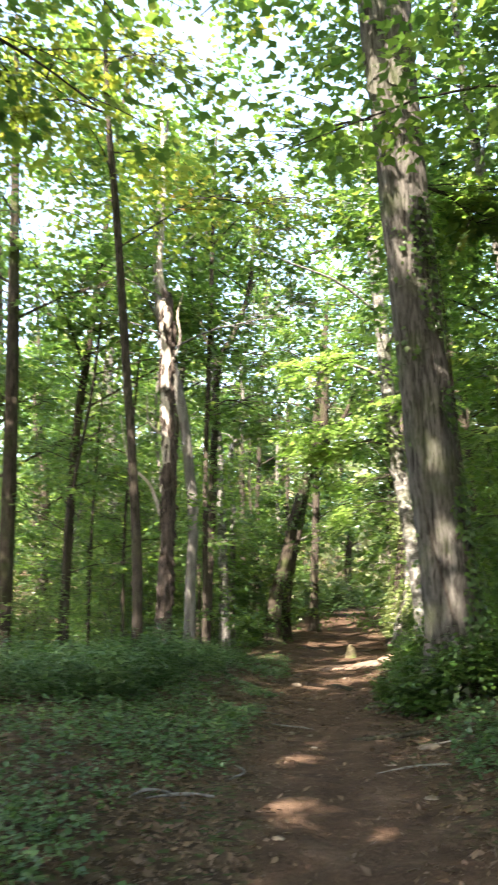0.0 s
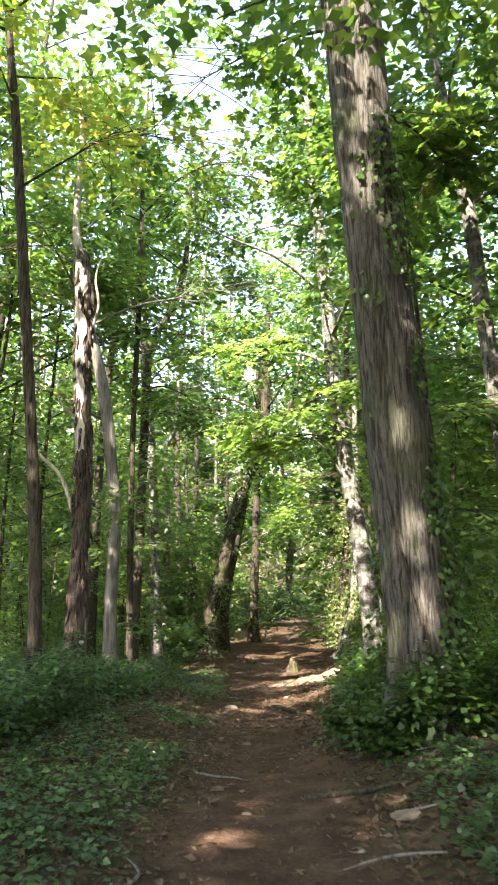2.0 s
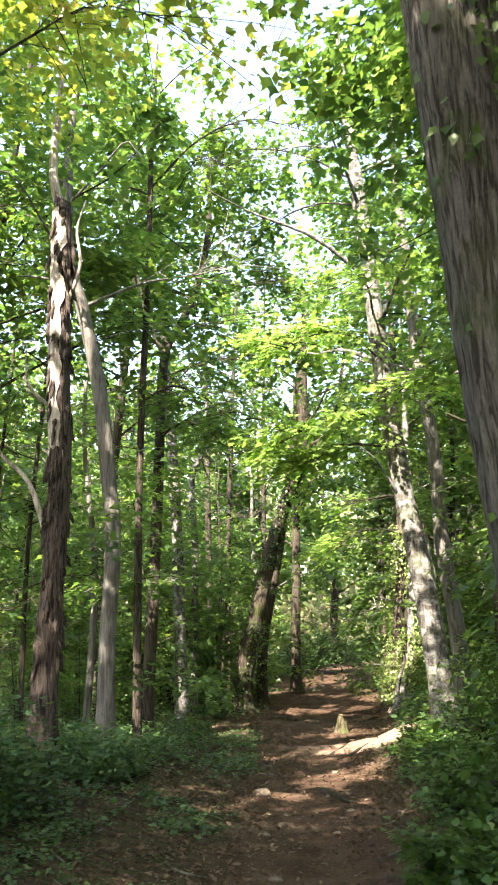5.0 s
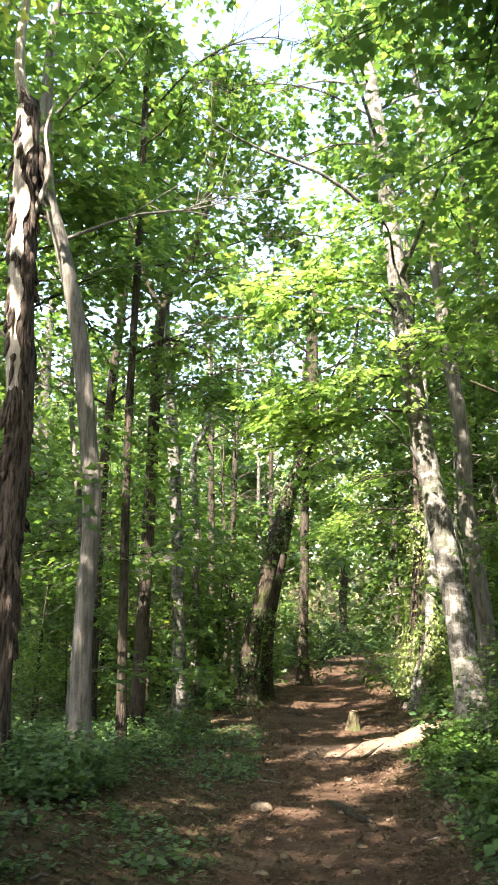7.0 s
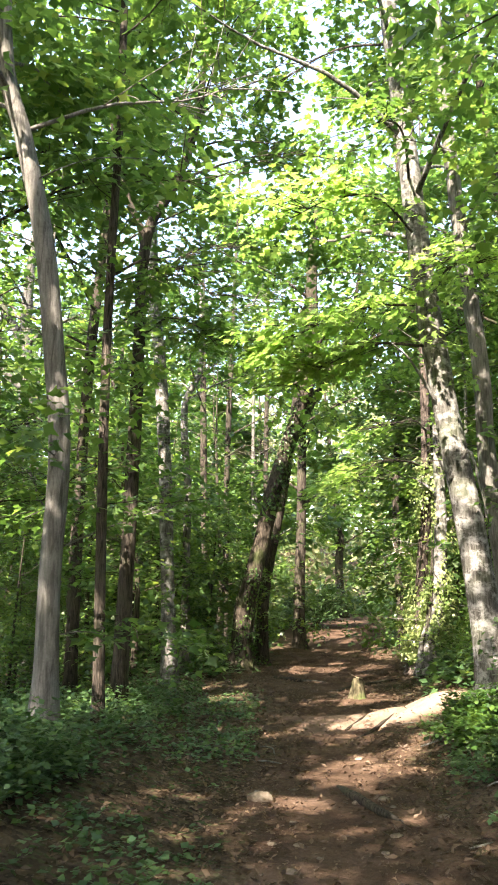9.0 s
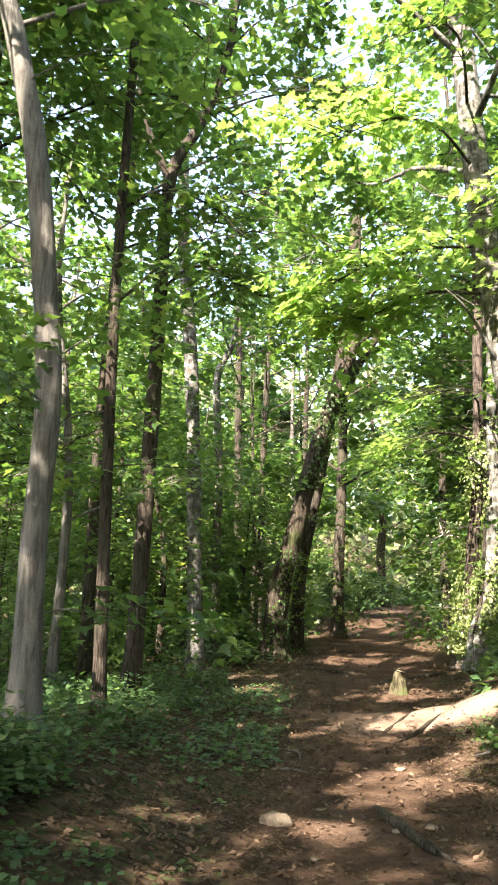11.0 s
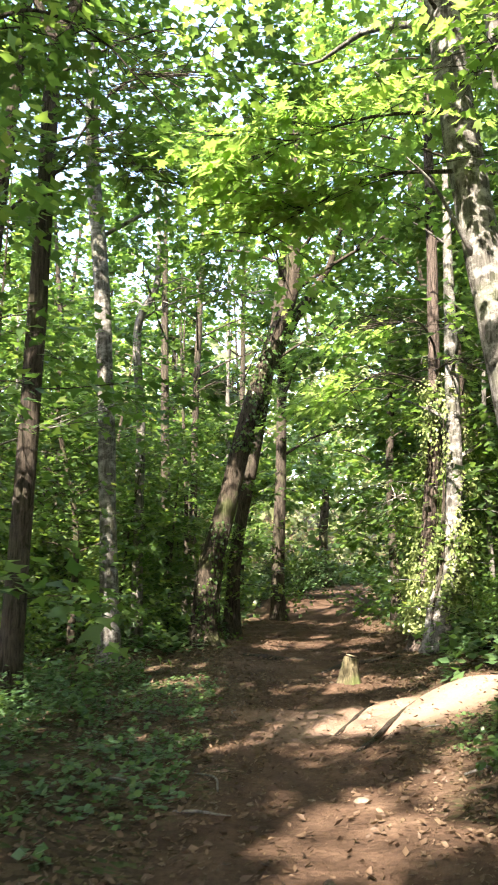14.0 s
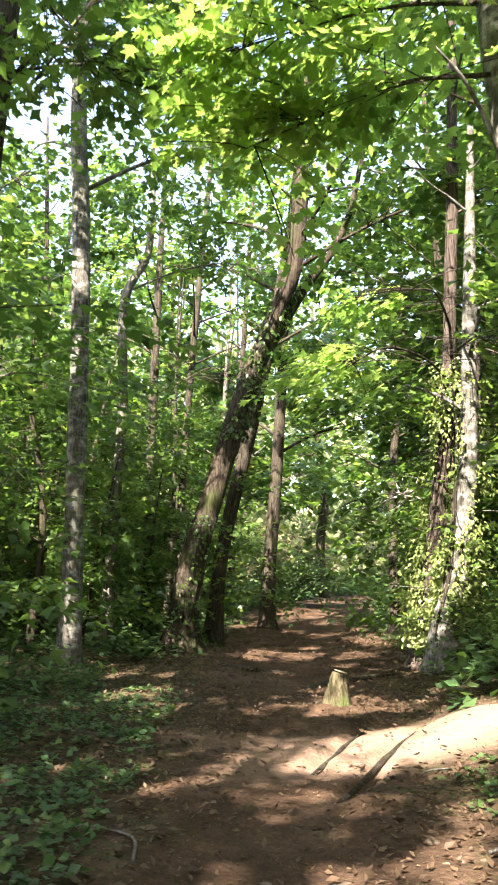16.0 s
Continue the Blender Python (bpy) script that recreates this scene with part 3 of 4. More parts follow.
def snag():
    pts = np.array(SNAG, float)
    base = np.array([pts[0, 0], pts[0, 1], float(ground_z(pts[0, 0], pts[0, 1])) - 0.04])
    pts[0] = base
    holder = new("dead_tree")
    holder.location = base
    tagged(holder, "dead standing trunk with shaggy peeling bark and broken top", "tree")
    line = spline(pts, 150)
    v, q, c = tube(line - base, [0.23, 0.165, 0.15, 0.145, 0.135], 40, 0.06, 9, 0.05, 0.5)
    top = v[:, 2] > 8.2 - base[2]
    v[top, 2] += 0.22 * wavy(4, v[top][:, :2], 14, 2)
    me = build_mesh("trunk", v, [q, c], SHAGGY)
    stem = part("trunk", me, holder)
    # bare wood where the bark has fallen
    shell = line[82:148] - base
    ang = np.linspace(2.5, 5.0, 16)
    k = np.linspace(0, 1, len(shell))
    rr = np.interp(k, [0, 0.15, 1], [0.135, 0.166, 0.157])
    edge = 0.42 * wavy(8, np.stack([k * 16, k * 7], -1), 1.0, 3)
    vv = np.stack([shell[:, None, 0] + rr[:, None] * np.cos(ang + edge[:, None]), shell[:, None, 1] + rr[:, None] * np.sin(ang + edge[:, None]), np.repeat(shell[:, 2:3], 16, 1)], -1)
    vv += 0.004 * wavy(15, vv, 9, 2)[..., None]
    m, w = vv.shape[:2]
    cc = np.arange((m - 1) * w).reshape(m - 1, w)[:, :-1].ravel()
    part("bare_wood", build_mesh("bare_wood", vv.reshape(-1, 3), np.stack([cc, cc + 1, cc + w + 1, cc + w], -1), BARE), stem, "pale bare wood where bark fell off")
    r = np.random.default_rng(12)
    flaps = []
    for _ in range(130):
        z = r.uniform(1.5, 8.1)
        a = r.uniform(3.4, 7.4)
        x, y = np.interp(z, pts[:, 2], pts[:, 0]) - base[0], np.interp(z, pts[:, 2], pts[:, 1]) - base[1]
        o = np.array([math.cos(a), math.sin(a), 0])
        tip = r.uniform(0.02, 0.09)
        ln = r.uniform(0.08, 0.4)
        flaps.append(tube(spline([[x, y, z - base[2]] + o * 0.14, [x, y, z - base[2] - ln * 0.5] + o * (0.15 + tip * 0.4), [x, y, z - base[2] - ln] + o * (0.145 + tip)], 5), [0.02, 0.035, 0.012], 5, 0.2, int(z * 99)))
    v, f = join(flaps)
    part("loose_bark", build_mesh("loose_bark", v, f, SHAGGY), stem, "peeling strips of bark", kind="stuff")
    for p, rd in (([(-1.75, 17, 6.6), (-1.55, 16.9, 7.2), (-1.62, 16.9, 7.8), (-1.50, 16.9, 8.3)], 0.035), ([(-1.9, 17, 5.0), (-2.2, 16.8, 5.3), (-2.25, 16.8, 5.9)], 0.03),
                  ([(-1.9, 17, 3.2), (-2.15, 16.9, 3.9), (-2.6, 16.8, 4.4), (-2.8, 16.7, 5.4)], 0.045), ([(-1.85, 17.05, 8.0), (-2.05, 17.0, 8.9), (-2.0, 17.0, 10.5), (-2.1, 17, 13)], 0.09)):
        v, q, c = tube(spline(p, 14) - base, [rd, rd * 0.7, rd * 0.3], 8, 0.1, 3)
        part("limb", build_mesh("limb", v, [q, c], BARE), holder)


snag()

# the trees that stand along the trail
CURVED = [(-1.48, 20, 0), (-1.47, 20, 0.6), (-1.47, 20, 1.9), (-1.42, 20, 3.4), (-1.55, 20, 4.75), (-1.75, 20, 6.3), (-2.1, 20, 7.85), (-2.42, 20, 9.1), (-2.5, 20, 11.5), (-2.3, 20.2, 15)]
tree("curved_tree", "slender curved tree with smooth pale grey bark", CURVED, [0.16, 0.15, 0.14, 0.14, 0.135, 0.13, 0.12, 0.115, 0.09, 0.04], SMOOTH, 5, low=0.66, shoots=6, limbs=10, reach=3.2, per=56, rings=90, seg=20)
DARKLEFT = [(-1.95, 14, 0), (-1.94, 14, 1.3), (-2.04, 14, 3.1), (-2.27, 14, 5.7), (-2.57, 14, 8.9), (-2.82, 14, 11.2), (-3.0, 14.2, 14)]
tree("slim_dark_tree", "slim dark-barked tree leaning over undergrowth", DARKLEFT, [0.11, 0.095, 0.09, 0.085, 0.075, 0.06, 0.03], DARK, 6, low=0.6, limbs=8, reach=2.4, per=40, rings=80, mat=AUTUMN, leaf=0.16)
PALE = [(5.28, 23.9, 0), (5.22, 23.9, 0.6), (5.02, 23.9, 2.6), (4.83, 23.9, 3.9), (4.63, 23.9, 5.3), (4.38, 23.9, 7.6), (4.2, 23.9, 10.4), (3.95, 23.9, 13.5), (3.7, 24, 18)]
tree("pale_barked_tree", "leaning tree with pale patchy bark and moss", PALE, [0.32, 0.27, 0.25, 0.24, 0.23, 0.22, 0.2, 0.17, 0.08], BIRCH, 8, low=0.62, limbs=12, reach=4.4, per=52, seg=30, rings=140,
     bare=(([(4.65, 23.8, 3.6), (4.95, 23.6, 4.1), (5.1, 23.5, 3.4), (5.2, 23.5, 2.8)], 0.06), ([(4.5, 23.8, 5.0), (4.0, 23.5, 5.7), (3.6, 23.3, 6.0)], 0.04)))
GREY2 = [(6.1, 25.2, 0), (6.0, 25.2, 2), (5.8, 25.2, 4.2), (5.8, 25.2, 6), (5.6, 25.2, 8.5), (5.4, 25.2, 12), (5.3, 25.3, 17)]
tree("grey_tree", "straight grey forest tree beside the trail", GREY2, [0.22, 0.19, 0.18, 0.17, 0.16, 0.14, 0.06], SMOOTH, 9, low=0.6, shoots=10, limbs=8, reach=3.2, per=44, seg=18)
LEAN = [(1.02, 35.6, 0), (1.06, 35.6, 0.2), (1.22, 35.6, 1.5), (1.70, 35.6, 3.4), (2.05, 35.7, 4.8), (2.38, 35.8, 5.95), (3.0, 35.9, 7.8), (3.49, 35.9, 9.4), (3.57, 35.9, 12.5), (3.8, 36, 15.5)]
t = tree("leaning_tree", "thick brown tree leaning over the trail and forking", LEAN, [0.42, 0.34, 0.29, 0.27, 0.27, 0.25, 0.22, 0.21, 0.19, 0.07], MOSSY, 10, low=0.74, limbs=8, reach=3.8, per=52, seg=44, rings=150, ridges=0.03,
     extra=(([(2.45, 35.8, 6.2), (3.2, 36.2, 7.7), (3.85, 36.5, 8.9), (4.9, 36.6, 10.7), (5.5, 36.6, 14.0), (5.8, 36.6, 16)], 0.21),))
ivy(t, spline(LEAN, 60), np.full(60, 0.24), 4.5, 12.0, 900, 23, 0.12, None, None, 0.12)
ivy(t, spline(LEAN, 60), np.full(60, 0.33), -0.4, 2.6, 700, 24, 0.09, None, None, 0.10)
BIRCH_L = [(-0.98, 32.4, 0), (-0.98, 32.4, 0.2), (-1.05, 32.3, 2.4), (-1.17, 32.2, 5.7), (-1.35, 32.2, 8.5), (-1.6, 32.2, 11.3), (-1.7, 32.3, 16), (-1.7, 32.3, 19)]
tree("grey_birch", "upright tree with grey birch-like banded bark", BIRCH_L, [0.25, 0.21, 0.19, 0.185, 0.18, 0.17, 0.12, 0.04], BIRCH, 11, low=0.6, shoots=10, limbs=10, reach=3.2, per=48, seg=26, rings=110, flare=0.35)
FORK = [(-1.42, 25.7, 0), (-1.36, 25.7, 0.5), (-1.25, 25.7, 3.2), (-1.15, 25.7, 6.6), (-1.04, 25.7, 9.15), (-0.5, 25.8, 10.4), (-0.1, 25.9, 11.6), (0.12, 26, 13.2), (0.25, 26, 17)]
tree("forked_dark_tree", "dark trunk forking high into two limbs", FORK, [0.19, 0.155, 0.14, 0.13, 0.12, 0.1, 0.09, 0.08, 0.03], DARK, 13, low=0.62, shoots=10, limbs=10, reach=3.4, per=52, seg=20, rings=90, leaf=0.205,
     extra=(([(-1.04, 25.7, 9.1), (-1.5, 25.7, 10.2), (-1.8, 25.6, 11.5), (-2.2, 25.6, 14)], 0.09),))
IVY1 = [(5.70, 32, 0), (5.74, 32, 0.2), (5.99, 32, 2.1), (6.23, 32, 4.3), (6.38, 32, 8.5), (6.43, 32, 12.4), (6.4, 32, 16)]
t = tree("ivied_tree", "tall thin trunk wrapped in sunlit pale ivy", IVY1, [0.22, 0.17, 0.15, 0.14, 0.125, 0.11, 0.04], SHAGGY, 14, low=0.65, shoots=10, limbs=7, reach=3, per=40)
# ivy on this trunk and the next has its sunlight painted in
ivy(t, spline(IVY1, 60), np.full(60, 0.17), 0.0, 5.6, 3600, 15, 0.09, None, SUNLIT_IVY, 0.22)
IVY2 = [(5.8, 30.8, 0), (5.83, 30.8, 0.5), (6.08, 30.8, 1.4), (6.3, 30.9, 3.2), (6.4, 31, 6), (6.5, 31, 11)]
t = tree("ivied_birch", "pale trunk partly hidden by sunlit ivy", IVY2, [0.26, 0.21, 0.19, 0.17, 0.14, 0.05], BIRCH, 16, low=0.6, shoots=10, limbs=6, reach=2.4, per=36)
ivy(t, spline(IVY2, 60), np.full(60, 0.22), 0.6, 5.0, 2000, 17, 0.085, None, SUNLIT_IVY, 0.20)
NEARR = [(3.78, 9, 0), (3.72, 9, 2.6), (3.68, 9, 4.5), (3.68, 9, 5.9), (3.63, 9, 7.9), (3.55, 9.1, 12), (3.5, 9.1, 17)]
tree("shaggy_tree", "reddish-brown shaggy-barked tree beside the trail", NEARR, [0.24, 0.2, 0.19, 0.185, 0.18, 0.15, 0.06], SHAGGY, 19, low=0.68, limbs=8, reach=3.6, per=44, seg=40, rings=140, ridges=0.04)
RTF = [(5.3, 14, 0), (5.21, 14, 1.8), (5.14, 14, 3.1), (5.05, 14, 4.4), (4.9, 14, 6.5), (4.76, 14, 8.15), (4.51, 14, 9.7), (4.25, 14, 12), (4.1, 14, 15)]
tree("slender_pale_tree", "slender leaning tree with pale patches on bark", RTF, [0.17, 0.15, 0.14, 0.14, 0.13, 0.12, 0.11, 0.08, 0.03], BIRCH, 20, low=0.6, shoots=10, limbs=7, reach=2.5, per=40)
for k, (label, pts, rr, bark) in enumerate((
        ("crooked pale trunk far among the trees", [(-0.75, 36, 0), (-0.75, 36, 3), (-0.72, 36, 5.2), (-0.85, 36, 8), (-0.3, 36, 9.6), (-0.4, 36, 13)], 0.13, SMOOTH),
        ("thin straight trunk far among the trees", [(-0.18, 40, 0), (-0.2, 40, 2), (-0.3, 40, 4), (-0.38, 40, 9.5), (-0.4, 40, 15)], 0.15, DARK),
        ("dark trunk beside the far trail", [(3.65, 45, 0), (3.67, 45, 2), (3.86, 45, 6.5), (4.0, 45, 15)], 0.24, DARK),
        ("slim trunk with high crown in the woods", [(-1.2, 22.3, 0), (-1.25, 22.3, 5), (-1.15, 22.3, 9.4), (-1.1, 22.3, 13), (-1.0, 22.3, 16)], 0.075, DARK),
        ("dark trunk behind the leaning tree", [(1.75, 39, 0), (1.95, 39, 2), (2.7, 39, 6), (3.5, 39, 11), (3.8, 39, 15)], 0.2, DARK))):
    tree("forest_tree", label, pts, [rr * 1.2, rr, rr * 0.95, rr * 0.8, rr * 0.3], bark, 40 + k, low=0.6 if rr < 0.3 else 0.4, limbs=7, reach=2.4 + 4 * rr, per=36, leaf=0.20, shoots=12, group="trees of the wood")

tree("forest_tree", "old grey trunk with wide arching limbs", [(-6.3, 39, 0), (-6.5, 39, 4), (-7.0, 39, 9), (-7.2, 39, 12), (-7.0, 39, 17)], [0.4, 0.34, 0.3, 0.24, 0.08], OAK, 44, low=0.7, limbs=6, reach=3.0, per=30, leaf=0.24, shape=SIMPLE, group="trees of the wood",
     extra=(([(-7.1, 39, 11), (-8.6, 38.8, 13.6), (-10.7, 38.6, 16.5), (-12, 38.4, 18.5)], 0.2),), bare=(([(-7.0, 39, 9.3), (-8.6, 38.8, 10.8), (-10.5, 38.6, 12.2), (-12.8, 38.4, 14.8)], 0.16), ([(-6.8, 39, 7), (-8.0, 38.9, 8.0), (-9.6, 38.8, 8.4), (-11, 38.7, 9.4)], 0.1)))

tree("forest_tree", "dark upright trunk standing apart from the trail", [(-5.7, 18.6, 0), (-5.72, 18.6, 4), (-5.9, 18.6, 9), (-6.3, 18.7, 17)], [0.2, 0.17, 0.15, 0.05], MOSSY, 49, low=0.62, limbs=6, reach=2.4, per=24, leaf=0.2, group="trees of the wood")
tree("forest_tree", "tree with a low bough hanging over the trail", [(-4.6, 6.6, 0), (-4.5, 6.6, 3), (-4.3, 6.6, 6), (-4.2, 6.7, 12)], [0.16, 0.14, 0.12, 0.04], DARK, 48, low=0.7, limbs=4, reach=1.8, per=5, leaf=0.11, group="trees of the wood")

# trees mostly out of view, added to cast shade on trail and trunks
for k, (x, y, h) in enumerate(((-4.9, -0.8, 19), (-3.6, -4.2, 21), (5.2, -1.6, 18), (6.4, 5.0, 19), (-6.2, 10.8, 22), (-6.4, 3.8, 21), (-5.9, 7.3, 21), (-9.0, 15.0, 21))):
    tree("forest_tree", "broad leafy tree added to shade the trail", [(x, y, 0), (x + 0.1, y, h * 0.3), (x + 0.3, y + 0.2, h * 0.6), (x + 0.2, y, h)], [0.3, 0.25, 0.2, 0.06], MOSSY, 60 + k, low=0.52, limbs=13, reach=4.9, per=28, spray=(1.1, 16), leaf=0.24,
         rings=30, seg=12, shape=SIMPLE, group="trees of the wood")

for k, (x, y, h, lean) in enumerate(((-2.9, 28.6, 20, 1.2), (7.8, 27.6, 20, -1.2), (0.4, 44.5, 23, 0.8), (7.9, 37.5, 22, -1.0), (2.4, 51.0, 24, 0.5), (-5.2, 22.5, 19, 1.4))):
    tree("forest_tree", "tall slim tree arching high over the trail", [(x, y, 0), (x + 0.1, y + 0.1, h * 0.3), (x + lean * 0.4, y, h * 0.55), (x + lean, y, h)], [0.15, 0.13, 0.12, 0.04], (DARK, MOSSY)[k % 2], 80 + k, low=0.44, limbs=15, reach=5.2, per=30, spray=(1.05, 17),
         leaf=0.2 if y < 30 else 0.27, rings=30, seg=12, shape=SIMPLE, group="trees of the wood", shoots=5)

# leafy boughs across the trail
def bough(label, pts, rad, per, seed, mat, whole=False, length=0.8, count=21, size=0.165, from_=0.15):
    """A low leafy bough, one thing with its stem and leaves."""
    pts = np.array(pts, float)
    holder = new("leafy_bough")
    holder.location = pts[0]
    tagged(holder, label, "branch", "leafy boughs")
    p = spline(pts, 16)
    v, q, c = tube(p - pts[0], [rad, rad * 0.6, 0.006], 6)
    part("stem", build_mesh("stem", v, [q, c], DARK), holder)
    at, d, up, sz, tw = foliage_of([(p, rad)], per * 2, length, count, size, seed, 0.22, from_, 0.3)
    part("foliage", crown_mesh(at, d, up, sz, LOBED, mat, pts[0], "foliage", whole), holder)
    v, f = join(tw)
    part("twig_spray", build_mesh("twig_spray", v - pts[0], f, DARK), holder, kind="stuff")


# BRIGHT boughs are the sunlit ones, with that light painted in their leaves
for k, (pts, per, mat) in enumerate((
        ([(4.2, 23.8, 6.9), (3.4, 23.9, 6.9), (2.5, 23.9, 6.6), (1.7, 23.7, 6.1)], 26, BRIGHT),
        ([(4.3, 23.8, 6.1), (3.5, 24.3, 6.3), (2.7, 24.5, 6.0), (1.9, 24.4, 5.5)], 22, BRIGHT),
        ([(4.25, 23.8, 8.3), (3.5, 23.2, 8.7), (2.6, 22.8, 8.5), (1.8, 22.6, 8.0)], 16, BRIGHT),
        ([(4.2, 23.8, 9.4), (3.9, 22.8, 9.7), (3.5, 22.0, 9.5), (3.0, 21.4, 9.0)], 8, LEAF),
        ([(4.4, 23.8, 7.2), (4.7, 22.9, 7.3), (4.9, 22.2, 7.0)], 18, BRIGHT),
        ([(4.0, 23.9, 12.5), (3.0, 25.0, 13.2), (1.8, 26.5, 13.4), (0.6, 27.5, 12.8)], 30, LEAF),
        ([(3.9, 23.9, 14.0), (2.8, 22.7, 15.0), (1.4, 21.6, 15.2)], 30, LEAF),
        ([(3.95, 23.9, 13.2), (2.6, 24.2, 14.2), (1.0, 24.6, 14.6), (-0.4, 25.0, 14.0)], 34, LEAF),
        ([(-1.1, 22.3, 12.0), (0.0, 21.8, 12.9), (1.2, 21.2, 13.0), (2.4, 20.8, 12.4)], 30, LEAF),
        ([(-1.2, 22.3, 6.8), (-0.6, 22.5, 7.2), (0.1, 22.7, 7.0), (0.5, 22.8, 6.6)], 10, LEAF),
        ([(-1.1, 25.7, 8.2), (-0.9, 26.5, 8.8), (-0.5, 27.5, 8.6)], 12, LEAF),
        ([(-1.15, 25.7, 6.9), (-0.5, 25.3, 7.2), (0.1, 25.0, 6.9), (0.5, 24.7, 6.4)], 16, LEAF),
        ([(4.3, 15, 10.5), (3.8, 16, 10.7), (3.2, 17, 10.4), (2.8, 17.8, 9.9)], 13, LEAF),
        ([(4.35, 15, 9.4), (4.2, 16.2, 9.5), (4.2, 17.4, 9.0)], 9, LEAF),
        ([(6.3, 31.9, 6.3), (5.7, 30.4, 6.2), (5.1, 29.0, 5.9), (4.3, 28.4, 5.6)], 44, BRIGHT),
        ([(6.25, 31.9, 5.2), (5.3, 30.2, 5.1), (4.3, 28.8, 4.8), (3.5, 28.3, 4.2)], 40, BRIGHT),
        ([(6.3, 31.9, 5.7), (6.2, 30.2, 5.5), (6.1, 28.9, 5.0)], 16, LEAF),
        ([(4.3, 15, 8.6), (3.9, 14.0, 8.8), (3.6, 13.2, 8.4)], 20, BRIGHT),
        ([(4.9, 15, 4.6), (4.5, 14.2, 4.6), (4.1, 13.4, 4.2)], 14, LEAF),
        ([(5.0, 15, 3.0), (4.5, 14.2, 2.9), (4.0, 13.8, 2.4)], 16, LEAF),
        ([(2.3, 11.5, 9.2), (1.3, 12.5, 9.6), (0.2, 13.2, 9.4)], 16, LEAF),
        ([(2.4, 11.5, 8.0), (3.3, 12.2, 8.2), (4.0, 12.6, 7.8)], 8, LEAF),
        ([(-4.3, 6.6, 7.4), (-3.2, 6.8, 7.3), (-2.2, 6.9, 6.8), (-1.5, 7.0, 6.3)], 4, LEAF),
        ([(-2.9, 14.1, 12.0), (-2.2, 13.2, 11.6), (-1.4, 12.6, 10.8)], 18, AUTUMN),
        ([(-2.9, 14.1, 11.0), (-3.6, 13.4, 10.8), (-4.4, 12.8, 10.0)], 18, AUTUMN))):
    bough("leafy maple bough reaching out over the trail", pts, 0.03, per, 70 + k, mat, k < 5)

# ---- the wood all round ----
kinds = ((MOSSY, 0.24), (DARK, 0.17), (SMOOTH, 0.14), (DARK, 0.10), (MOSSY, 0.13))
r = np.random.default_rng(99)
placed, tries = [], 0
while len(placed) < 104 and tries < 6000:
    tries += 1
    y = r.uniform(-16, 80)
    x = min(trail_x(y), 7.0) + r.uniform(-1, 1) * (11 + 0.26 * max(y, 0))
    clear = 3.6 if y < 12 else 4.4 + 0.02 * y if y < 34 else 2.9
    if abs(x - trail_x(y)) < clear or any((x - a) ** 2 + (y - b) ** 2 < 6.0 for a, b in placed):
        continue
    if 0 < y < 46 and -11 < x - trail_x(y) < -clear and r.uniform() < 0.5:
        continue
    placed.append((x, y))
# the wood is more open on the slope beside the trail and at its far end
placed = [(x, y) for k, (x, y) in enumerate(placed) if y < 64 and not (5 < y < 36 and -8 < x - trail_x(y) < 0) and not (5 < y < 40 and -15 < x - trail_x(y) < 0 and k % 2)]
# three unseen trees added to shade the near trail, two at its far end
placed += [(-3.9, -1.6), (-5.6, -5.0), (-2.4, -4.4), (8.4, 66.0), (1.6, 58.0)]
for k, (x, y) in enumerate(placed):
    bark, rr = kinds[k % 5]
    h = r.uniform(15, 23)
    rr *= r.uniform(0.8, 1.25)
    lx, ly = r.normal(0, 0.7, 2)
    pts = [(x, y, 0), (x + lx * 0.1 + r.normal(0, 0.12), y + ly * 0.1, h * 0.2), (x + lx * 0.25 + r.normal(0, 0.15), y + ly * 0.2, h * 0.36), (x + lx * 0.4 + r.normal(0, 0.12), y + ly * 0.4, h * 0.5), (x + lx, y + ly, h)]
    # hidden trees are out of view: fewer, larger leaves, enough to cast shade
    hidden = y < -7 or abs(x - trail_x(y)) > 0.34 * max(y, 0) + 9
    tree("forest_tree", "tall leafy tree of the surrounding wood", pts, [rr * 1.15, rr, rr * 0.8, rr * 0.25], bark, 200 + k, low=0.34, limbs=11, reach=4.6 if abs(x - trail_x(y)) < 7 else 3.4, per=13 if hidden else 26 if y < 42 else 15,
         spray=(1.0, 18 if y > 22 else 22) if not hidden else (1.3, 16), shoots=0 if hidden or y > 48 else 9, leaf=0.36 if hidden else 0.18 if y < 22 else 0.23 if y < 42 else 0.40, rings=30, seg=10, shape=MAPLE if y < 19 and abs(x - trail_x(y)) < 6.5 else SIMPLE, group="trees of the wood")


# slender young trees between the old ones
r = np.random.default_rng(314)
young = []
while len(young) < 36:
    y = r.uniform(20, 52)
    s = -1 if r.uniform() < 0.6 else 1
    x = float(trail_x(y)) + s * (trail_half(y) + r.uniform(1.6, 3.0 + 0.2 * y))
    if any((x - a) ** 2 + (y - b) ** 2 < 2.2 for a, b in young) or (s > 0 and y < 27) or (s < 0 and y < 38 and x > trail_x(y) - 5.2):
        continue
    young.append((x, y))
